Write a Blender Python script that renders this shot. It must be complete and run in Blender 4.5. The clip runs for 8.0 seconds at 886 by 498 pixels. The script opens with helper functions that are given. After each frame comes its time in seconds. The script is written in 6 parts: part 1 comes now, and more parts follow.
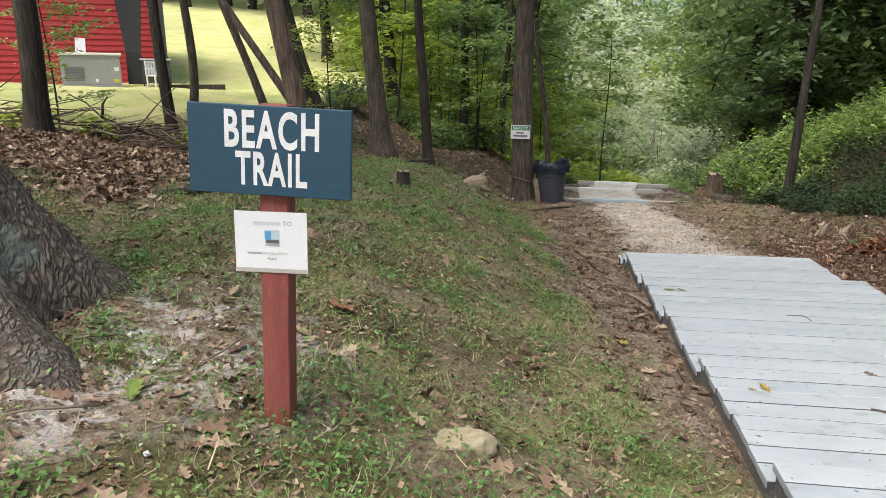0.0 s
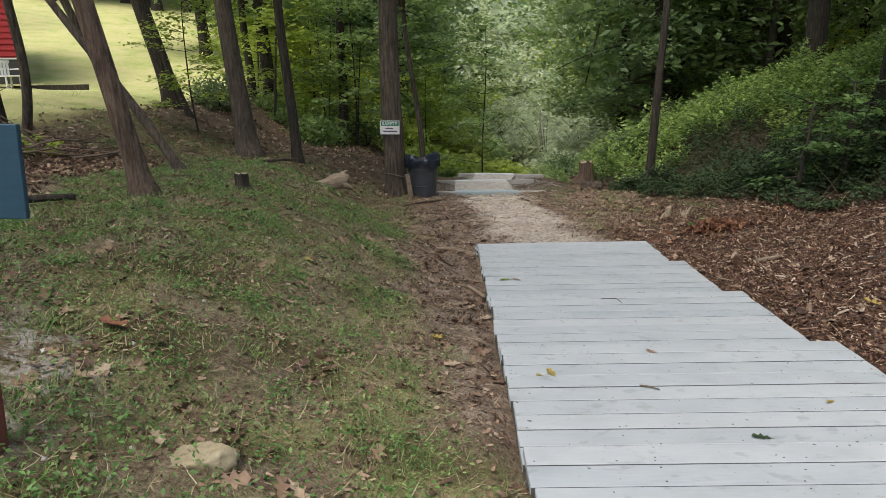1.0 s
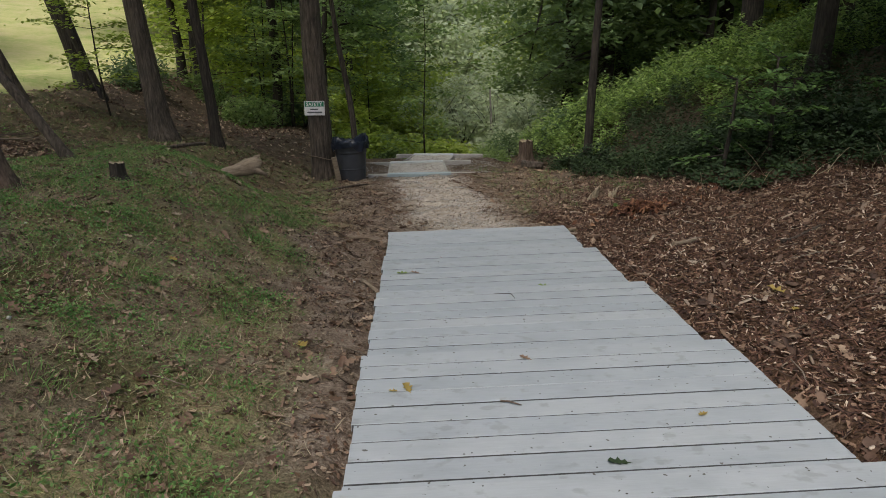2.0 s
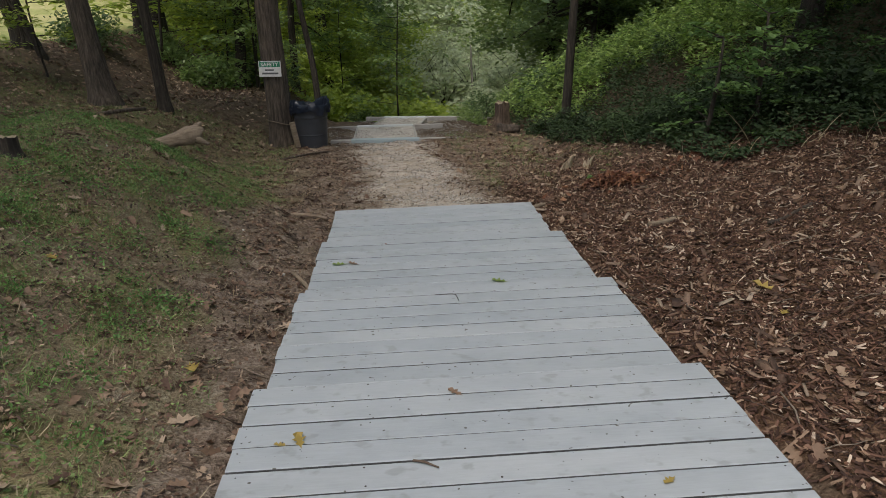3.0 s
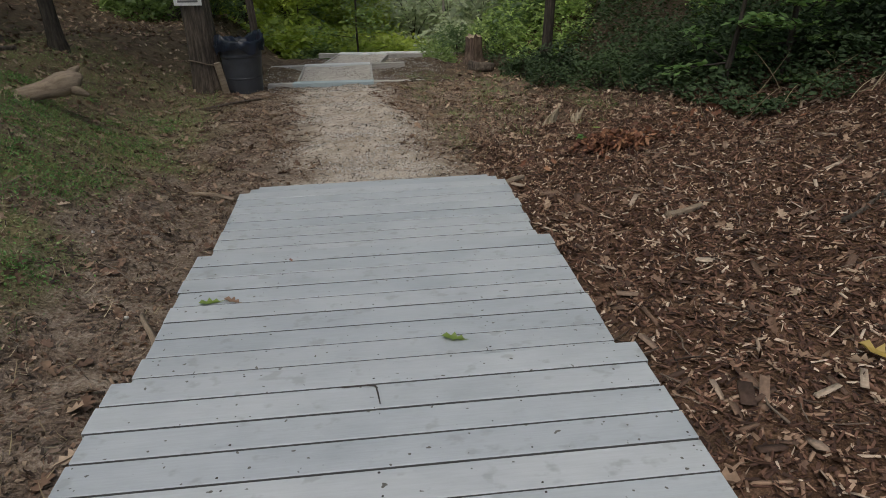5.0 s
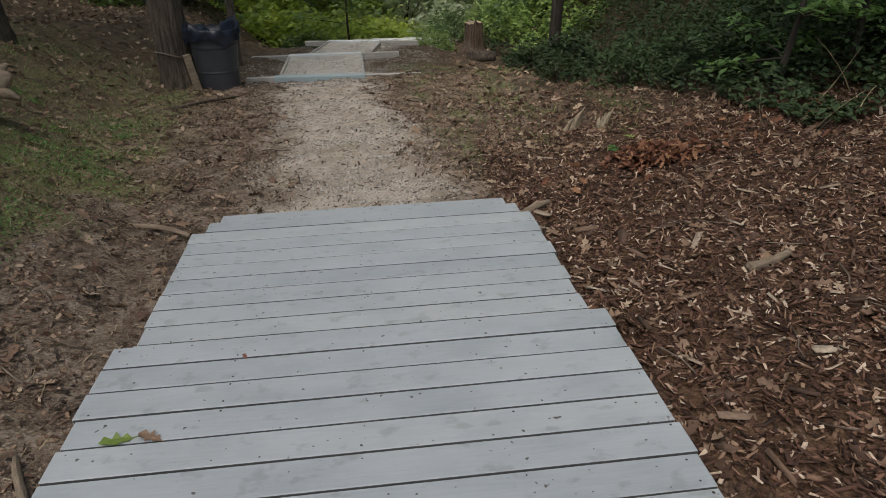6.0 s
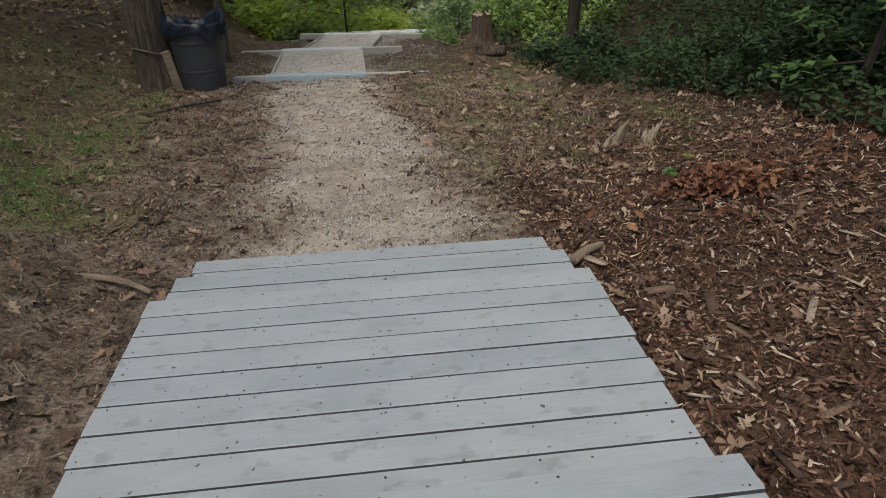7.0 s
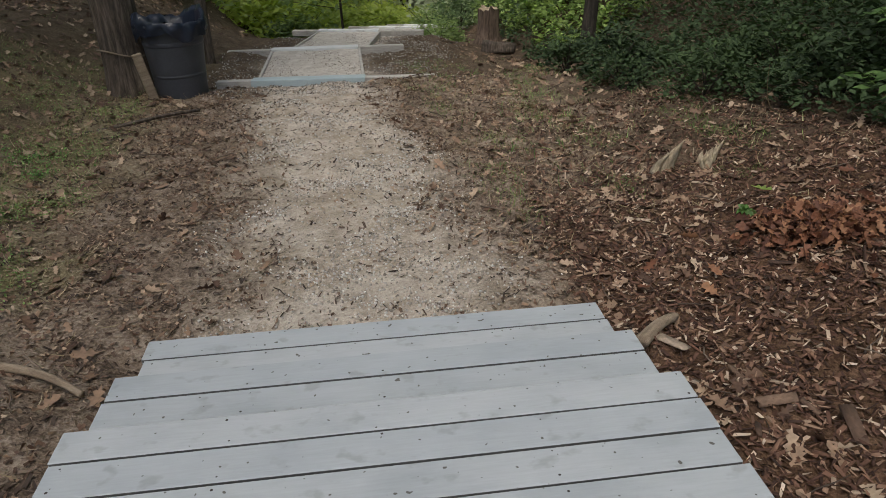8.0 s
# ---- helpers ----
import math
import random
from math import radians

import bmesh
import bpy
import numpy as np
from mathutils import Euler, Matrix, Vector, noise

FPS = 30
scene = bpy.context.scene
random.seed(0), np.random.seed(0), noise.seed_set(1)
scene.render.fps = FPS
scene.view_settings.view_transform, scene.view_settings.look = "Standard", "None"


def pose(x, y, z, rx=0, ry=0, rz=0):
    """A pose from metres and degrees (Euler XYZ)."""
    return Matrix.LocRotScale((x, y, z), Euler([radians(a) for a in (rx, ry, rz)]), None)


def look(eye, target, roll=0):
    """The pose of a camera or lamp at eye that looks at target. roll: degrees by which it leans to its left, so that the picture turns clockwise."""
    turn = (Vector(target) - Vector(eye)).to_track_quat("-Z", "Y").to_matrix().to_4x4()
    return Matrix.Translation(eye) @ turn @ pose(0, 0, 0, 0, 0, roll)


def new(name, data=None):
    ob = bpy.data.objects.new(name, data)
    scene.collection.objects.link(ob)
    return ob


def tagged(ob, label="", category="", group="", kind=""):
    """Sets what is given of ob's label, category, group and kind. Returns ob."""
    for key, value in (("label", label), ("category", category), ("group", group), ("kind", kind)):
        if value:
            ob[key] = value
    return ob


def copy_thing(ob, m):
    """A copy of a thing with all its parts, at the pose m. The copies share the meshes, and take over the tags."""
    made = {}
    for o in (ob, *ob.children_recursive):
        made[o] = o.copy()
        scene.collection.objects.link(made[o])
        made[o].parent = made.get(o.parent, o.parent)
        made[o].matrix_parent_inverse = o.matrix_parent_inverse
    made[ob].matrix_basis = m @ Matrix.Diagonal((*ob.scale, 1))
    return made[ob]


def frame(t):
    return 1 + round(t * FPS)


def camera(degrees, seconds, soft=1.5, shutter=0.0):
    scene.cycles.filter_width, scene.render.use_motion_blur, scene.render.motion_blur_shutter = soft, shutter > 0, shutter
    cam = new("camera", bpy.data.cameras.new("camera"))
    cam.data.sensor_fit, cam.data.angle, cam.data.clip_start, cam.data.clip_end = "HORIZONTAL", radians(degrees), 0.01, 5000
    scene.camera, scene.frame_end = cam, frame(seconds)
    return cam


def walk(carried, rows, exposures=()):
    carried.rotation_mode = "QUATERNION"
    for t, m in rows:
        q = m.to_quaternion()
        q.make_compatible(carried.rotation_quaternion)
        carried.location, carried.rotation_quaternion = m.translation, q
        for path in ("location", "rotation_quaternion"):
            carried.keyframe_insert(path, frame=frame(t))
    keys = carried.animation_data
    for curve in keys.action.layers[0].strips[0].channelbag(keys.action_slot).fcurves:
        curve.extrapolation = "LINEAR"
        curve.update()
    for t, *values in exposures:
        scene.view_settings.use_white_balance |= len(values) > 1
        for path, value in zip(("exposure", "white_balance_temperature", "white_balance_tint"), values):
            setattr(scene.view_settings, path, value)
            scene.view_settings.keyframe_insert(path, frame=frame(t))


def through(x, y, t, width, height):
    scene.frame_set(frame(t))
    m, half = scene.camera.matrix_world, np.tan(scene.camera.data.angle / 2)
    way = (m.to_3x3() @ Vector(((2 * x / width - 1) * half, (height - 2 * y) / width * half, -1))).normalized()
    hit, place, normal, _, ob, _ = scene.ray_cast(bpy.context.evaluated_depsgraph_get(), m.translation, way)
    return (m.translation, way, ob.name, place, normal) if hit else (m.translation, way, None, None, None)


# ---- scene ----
cam = camera(67.2, 8.0, soft=0.85)
PATH = [
    (0, (0.295, 0.037, 1.501), (0.199, 1.978, 1.03), -0.3),
    (0.5, (0.564, 0.047, 1.522), (0.606, 1.988, 1.043), -0.9),
    (1, (0.911, 0.036, 1.529), (1.092, 1.966, 1.037), -1.3),
    (1.5, (1.217, 0.092, 1.536), (1.471, 2.009, 1.024), -1.6),
    (2, (1.526, 0.383, 1.516), (1.818, 2.282, 0.96), -1.7),
    (2.2, (1.64, 0.503, 1.516), (1.946, 2.392, 0.935), -1.6),
    (3.3, (2.056, 1.294, 1.479), (2.386, 3.137, 0.777), -1.7),
    (3.5, (2.121, 1.456, 1.434), (2.457, 3.291, 0.712), -1.7),
    (4, (2.292, 1.914, 1.363), (2.646, 3.727, 0.597), -1.8),
    (4.2, (2.334, 2.075, 1.372), (2.697, 3.878, 0.587), -1.7),
    (5.3, (2.572, 3.077, 1.272), (2.956, 4.838, 0.406), -1.5),
    (5.5, (2.607, 3.319, 1.237), (2.998, 5.076, 0.364), -1.5),
    (6, (2.668, 3.877, 1.241), (3.056, 5.624, 0.348), -1.5),
    (6.5, (2.697, 4.323, 1.145), (3.095, 6.064, 0.245), -1.4),
    (7, (2.719, 4.862, 1.157), (3.114, 6.593, 0.238), -1.3),
    (7.5, (2.752, 5.261, 1.106), (3.149, 6.986, 0.173), -1.4),
    (8, (2.809, 5.791, 1.075), (3.21, 7.511, 0.136), -1.4),
]
EXPOSURE = [(0.0, 0.8), (0.5, 0.75), (1.0, 0.4), (1.5, -0.03), (2.2, -0.16), (3.5, -0.15), (5.5, -0.11), (7.0, 0.0), (8.0, 0.08)]
walk(cam, [(t, look(eye, target, roll)) for t, eye, target, roll in PATH], EXPOSURE)

# ---- world, sun, exposure ----
SUN_UP, SUN_TURN = 64.0, 215.0
world = bpy.data.worlds.new("overcast_sky")
scene.world = world
world.use_nodes = True
wn = world.node_tree.nodes
sky = wn.new("ShaderNodeTexSky")
sky.sky_type = "NISHITA"
sky.sun_disc = False
sky.sun_elevation, sky.sun_rotation = radians(SUN_UP), radians(SUN_TURN)
sky.air_density, sky.dust_density, sky.ozone_density = 1.0, 4.0, 1.0
world.node_tree.links.new(sky.outputs[0], wn["Background"].inputs[0])
wn["Background"].inputs[1].default_value = 0.15
sun_data = bpy.data.lights.new("sun", "SUN")
sun_data.energy, sun_data.angle, sun_data.color = 2.2, radians(40), (1.0, 0.95, 0.87)
sun_lamp = new("sun", sun_data)
sun_dir = Vector((math.sin(radians(SUN_TURN)) * math.cos(radians(SUN_UP)), math.cos(radians(SUN_TURN)) * math.cos(radians(SUN_UP)), math.sin(radians(SUN_UP))))
sun_lamp.matrix_world = look(sun_dir * 60, (0, 0, 0))


# ---- materials ----
def shader(name):
    m = bpy.data.materials.new(name)
    m.use_nodes = True
    nt = m.node_tree
    return m, nt, nt.nodes["Principled BSDF"]


def node(nt, kind, **inputs):
    n = nt.nodes.new(kind)
    for k, v in inputs.items():
        n.inputs[k.replace("_", " ")].default_value = v
    return n


def ramp(nt, fac, stops):
    r = nt.nodes.new("ShaderNodeValToRGB")
    els = r.color_ramp.elements
    while len(els) < len(stops):
        els.new(0.5)
    for e, (p, c) in zip(els, stops):
        e.position, e.color = p, (*c, 1)
    nt.links.new(fac, r.inputs[0])
    return r.outputs[0]


def blend(nt, fac, a, b, mode="MIX"):
    m = nt.nodes.new("ShaderNodeMix")
    m.data_type, m.blend_type = "RGBA", mode
    for sock, val in ((m.inputs[0], fac), (m.inputs[6], a), (m.inputs[7], b)):
        if isinstance(val, bpy.types.NodeSocket):
            nt.links.new(val, sock)
        elif isinstance(val, (int, float)):
            sock.default_value = val
        else:
            sock.default_value = (*val, 1)
    return m.outputs[2]


def coords(nt, stretch=(1, 1, 1), kind="Object"):
    tc = nt.nodes.new("ShaderNodeTexCoord")
    mp = nt.nodes.new("ShaderNodeMapping")
    mp.inputs["Scale"].default_value = stretch
    nt.links.new(tc.outputs[kind], mp.inputs[0])
    return mp.outputs[0]


def noise_of(nt, vec, scale, detail=5.0, rough=0.6):
    n = node(nt, "ShaderNodeTexNoise", Scale=scale, Detail=detail, Roughness=rough)
    nt.links.new(vec, n.inputs["Vector"])
    return n.outputs["Fac"]


def bump(nt, bsdf, height, strength, distance=0.01):
    b = node(nt, "ShaderNodeBump", Strength=strength, Distance=distance)
    nt.links.new(height, b.inputs["Height"])
    nt.links.new(b.outputs[0], bsdf.inputs["Normal"])


def grainy(name, stops, scale=8.0, stretch=(1, 1, 1), rough=0.8, relief=0.4, fine=60.0, dirt=None, island=0.0, depth=0.01, metal=0.0, object_tint=0.0):
    """A surface with a large and a fine variation, and relief."""
    m, nt, bs = shader(name)
    vec = coords(nt, stretch)
    a, b = noise_of(nt, vec, scale), noise_of(nt, vec, fine, 3.0)
    both = blend(nt, 0.4, a, b)
    col = ramp(nt, both, stops)
    if dirt:
        spots = ramp(nt, noise_of(nt, coords(nt), dirt[0], 4.0), ((dirt[1], (0, 0, 0)), (dirt[1] + 0.12, (1, 1, 1))))
        col = blend(nt, spots, col, dirt[2])
    if island or object_tint:
        g = nt.nodes.new("ShaderNodeNewGeometry" if island else "ShaderNodeObjectInfo")
        v = ramp(nt, g.outputs["Random Per Island" if island else "Random"], ((0, (1 - island - object_tint,) * 3), (1, (1, 1, 1))))
        col = blend(nt, 1.0, col, v, "MULTIPLY")
    nt.links.new(col, bs.inputs["Base Color"])
    bs.inputs["Roughness"].default_value, bs.inputs["Metallic"].default_value = rough, metal
    bump(nt, bs, both, relief, depth)
    return m


def bark(name, dark, mid, light, scale=1.0, mottle=None, long=0.16, streak=0.65, deep=0.02):
    m, nt, bs = shader(name)
    vec = coords(nt, (1, 1, long))
    v = node(nt, "ShaderNodeTexVoronoi", Scale=26.0 * scale)
    v.feature = "DISTANCE_TO_EDGE"
    warp = node(nt, "ShaderNodeTexNoise", Scale=9.0, Detail=4.0)
    nt.links.new(vec, warp.inputs["Vector"])
    vec2 = blend(nt, 0.12, vec, warp.outputs["Color"])
    nt.links.new(vec2, v.inputs["Vector"])
    n = noise_of(nt, vec, 30 * scale, 6.0, 0.7)
    ridge = ramp(nt, v.outputs["Distance"], ((0.0, (0, 0, 0)), (0.28, (1, 1, 1))))
    furrow = ramp(nt, noise_of(nt, coords(nt, (1, 1, 0.09)), 22 * scale, 5.0, 0.55), ((0.38, (0, 0, 0)), (0.6, (1, 1, 1))))
    h = blend(nt, 0.5, blend(nt, streak, ridge, furrow), n)
    col = ramp(nt, h, ((0.15, dark), (0.5, mid), (0.85, light)))
    patch = ramp(nt, noise_of(nt, coords(nt), 2.2, 4.0), ((0.35, (0.72, 0.72, 0.72)), (0.7, (1.15, 1.12, 1.08))))
    col = blend(nt, 1.0, col, patch, "MULTIPLY")
    # Mossy mottle where the noise runs high.
    if mottle:
        where = ramp(nt, noise_of(nt, coords(nt), 3.1, 6.0), ((0.58, (0, 0, 0)), (0.66, (1, 1, 1))))
        col = blend(nt, where, col, mottle)
    nt.links.new(col, bs.inputs["Base Color"])
    bs.inputs["Roughness"].default_value = 0.92
    bump(nt, bs, h, 1.0, deep)
    return m


def leafy(name, low, high, through=0.35, rough=0.5, tint=0.45):
    m, nt, bs = shader(name)
    g, oi = nt.nodes.new("ShaderNodeNewGeometry"), nt.nodes.new("ShaderNodeObjectInfo")
    col = ramp(nt, g.outputs["Random Per Island"], ((0.0, low), (0.75, high), (1.0, tuple(min(1, c * 1.35) for c in high))))
    col = blend(nt, tint, col, ramp(nt, oi.outputs["Random"], ((0, low), (1, high))))
    nt.links.new(col, bs.inputs["Base Color"])
    bs.inputs["Roughness"].default_value = rough
    tr = nt.nodes.new("ShaderNodeBsdfTranslucent")
    nt.links.new(blend(nt, 1.0, col, (1.25, 1.25, 0.95), "MULTIPLY"), tr.inputs["Color"])
    mx = nt.nodes.new("ShaderNodeMixShader")
    mx.inputs[0].default_value = through
    nt.links.new(bs.outputs[0], mx.inputs[1])
    nt.links.new(tr.outputs[0], mx.inputs[2])
    nt.links.new(mx.outputs[0], nt.nodes["Material Output"].inputs[0])
    return m


def islands(name, stops, rough=0.85, relief=0.25, scale=40.0):
    """Loose pieces, each with a colour of its own out of the stops."""
    m, nt, bs = shader(name)
    g = nt.nodes.new("ShaderNodeNewGeometry")
    col = ramp(nt, g.outputs["Random Per Island"], stops)
    n = noise_of(nt, coords(nt), scale, 4.0)
    col = blend(nt, 1.0, col, ramp(nt, n, ((0.3, (0.7, 0.7, 0.7)), (0.7, (1.1, 1.1, 1.1)))), "MULTIPLY")
    nt.links.new(col, bs.inputs["Base Color"])
    bs.inputs["Roughness"].default_value = rough
    bump(nt, bs, n, relief)
    return m


def plain(name, c, rough=0.6, metal=0.0):
    return grainy(name, ((0.3, tuple(v * 0.86 for v in c)), (0.7, c)), 6.0, rough=rough, relief=0.08, metal=metal)


def deck_paint():
    """Grey porch paint over wood: grain along the board, scuffs, blotches and small dark marks."""
    m, nt, bs = shader("grey_deck_paint")
    oi = nt.nodes.new("ShaderNodeObjectInfo")
    tc = nt.nodes.new("ShaderNodeTexCoord")
    add = nt.nodes.new("ShaderNodeVectorMath")
    add.operation = "MULTIPLY_ADD"
    cr = nt.nodes.new("ShaderNodeCombineXYZ")
    for i in range(3):
        nt.links.new(oi.outputs["Random"], cr.inputs[i])
    nt.links.new(cr.outputs[0], add.inputs[0])
    add.inputs[1].default_value = (37.0, 91.0, 53.0)
    nt.links.new(tc.outputs["Object"], add.inputs[2])
    vec = add.outputs[0]

    def mapped(s):
        mp = nt.nodes.new("ShaderNodeMapping")
        mp.inputs["Scale"].default_value = s
        nt.links.new(vec, mp.inputs[0])
        return mp.outputs[0]

    grain = noise_of(nt, mapped((1.0, 14.0, 14.0)), 9.0, 6.0, 0.65)
    cloud = noise_of(nt, mapped((1, 1.6, 1)), 3.0, 5.0, 0.6)
    col = ramp(nt, cloud, ((0.28, (0.365, 0.4, 0.428)), (0.5, (0.425, 0.46, 0.49)), (0.75, (0.465, 0.5, 0.528))))
    col = blend(nt, 1.0, col, ramp(nt, grain, ((0.3, (0.93, 0.93, 0.93)), (0.7, (1.03, 1.03, 1.03)))), "MULTIPLY")
    col = blend(nt, 1.0, col, ramp(nt, oi.outputs["Random"], ((0, (0.92, 0.93, 0.94)), (1, (1.04, 1.03, 1.02)))), "MULTIPLY")
    smudge = ramp(nt, noise_of(nt, mapped((1, 1.3, 1)), 11.0, 3.0, 0.5), ((0.6, (0, 0, 0)), (0.7, (1, 1, 1))))
    col = blend(nt, blend(nt, 0.45, (0, 0, 0), smudge), col, (0.24, 0.25, 0.25))
    speck = ramp(nt, noise_of(nt, mapped((1, 1, 1)), 42.0, 1.0, 0.4), ((0.745, (0, 0, 0)), (0.775, (1, 1, 1))))
    col = blend(nt, speck, col, (0.11, 0.105, 0.095))
    chip = ramp(nt, noise_of(nt, mapped((1, 2.5, 1)), 17.0, 6.0, 0.7), ((0.74, (0, 0, 0)), (0.77, (1, 1, 1))))
    col = blend(nt, blend(nt, 0.5, (0, 0, 0), chip), col, (0.55, 0.56, 0.55))
    nt.links.new(col, bs.inputs["Base Color"])
    nt.links.new(ramp(nt, cloud, ((0.3, (0.5, 0.5, 0.5)), (0.7, (0.68, 0.68, 0.68)))), bs.inputs["Roughness"])
    bump(nt, bs, grain, 0.18, 0.004)
    return m


def ground_cover():
    """One sheet of soil: sandy gravel, brown dirt, bark mulch, thin turf, lawn and leaf mould run into one another."""
    m, nt, bs = shader("soil_and_turf")
    vec = coords(nt)

    def zone(key):
        a = nt.nodes.new("ShaderNodeAttribute")
        a.attribute_name = key
        return a.outputs["Fac"]

    big, mid, fine = noise_of(nt, vec, 0.9, 4.0), noise_of(nt, vec, 7.0, 5.0, 0.65), noise_of(nt, vec, 55.0, 4.0, 0.7)
    mix = blend(nt, 0.5, mid, fine)
    col = ramp(nt, mix, ((0.32, (0.05, 0.036, 0.026)), (0.5, (0.12, 0.088, 0.062)), (0.68, (0.22, 0.17, 0.12))))
    dirt = ramp(nt, mix, ((0.38, (0.09, 0.064, 0.048)), (0.5, (0.24, 0.182, 0.138)), (0.63, (0.43, 0.355, 0.285))))
    col = blend(nt, zone("dirt"), col, dirt)
    mulch = ramp(nt, mix, ((0.34, (0.03, 0.017, 0.011)), (0.5, (0.12, 0.07, 0.044)), (0.66, (0.27, 0.17, 0.112))))
    col = blend(nt, zone("mulch"), col, mulch)
    turf = ramp(nt, blend(nt, 0.5, mid, big), ((0.36, (0.36, 0.28, 0.185)), (0.5, (0.34, 0.3, 0.155)), (0.62, (0.21, 0.26, 0.09))))
    turf = blend(nt, 1.0, turf, ramp(nt, fine, ((0.3, (0.55, 0.55, 0.55)), (0.7, (1.3, 1.3, 1.3)))), "MULTIPLY")
    # Darker, browner turf tone.
    mottle = ramp(nt, mix, ((0.35, (0.05, 0.04, 0.021)), (0.5, (0.105, 0.092, 0.043)), (0.65, (0.18, 0.155, 0.08))))
    turf = blend(nt, zone("mottle"), turf, mottle)
    col = blend(nt, zone("grass"), col, turf)
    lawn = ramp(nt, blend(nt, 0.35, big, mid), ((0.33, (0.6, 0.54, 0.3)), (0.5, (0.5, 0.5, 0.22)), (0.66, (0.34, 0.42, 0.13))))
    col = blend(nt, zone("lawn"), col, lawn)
    sand = ramp(nt, mix, ((0.32, (0.32, 0.275, 0.235)), (0.5, (0.57, 0.51, 0.445)), (0.68, (0.74, 0.695, 0.63))))
    v = node(nt, "ShaderNodeTexVoronoi", Scale=75.0)
    nt.links.new(vec, v.inputs["Vector"])
    stone = ramp(nt, v.outputs["Distance"], ((0.16, (1, 1, 1)), (0.26, (0, 0, 0))))
    pick = ramp(nt, noise_of(nt, vec, 5.0, 3.0), ((0.45, (0, 0, 0)), (0.6, (1, 1, 1))))
    sand = blend(nt, blend(nt, 1.0, stone, pick, "MULTIPLY"), sand, (0.6, 0.57, 0.52))
    sand = blend(nt, 1.0, sand, ramp(nt, noise_of(nt, vec, 2.6, 6.0, 0.7), ((0.36, (0.72, 0.67, 0.6)), (0.56, (1.04, 1.02, 1.0)))), "MULTIPLY")
    col = blend(nt, zone("gravel"), col, sand)
    ash = ramp(nt, noise_of(nt, vec, 6.0, 5.0, 0.7), ((0.47, (0, 0, 0)), (0.58, (1, 1, 1))))
    pale = blend(nt, zone("pale"), (0, 0, 0), ash)
    col = blend(nt, pale, col, (0.5, 0.465, 0.43))
    nt.links.new(col, bs.inputs["Base Color"])
    bs.inputs["Roughness"].default_value = 0.95
    bs.inputs["Specular IOR Level"].default_value = 0.15
    bump(nt, bs, mix, 1.0, 0.05)
    return m


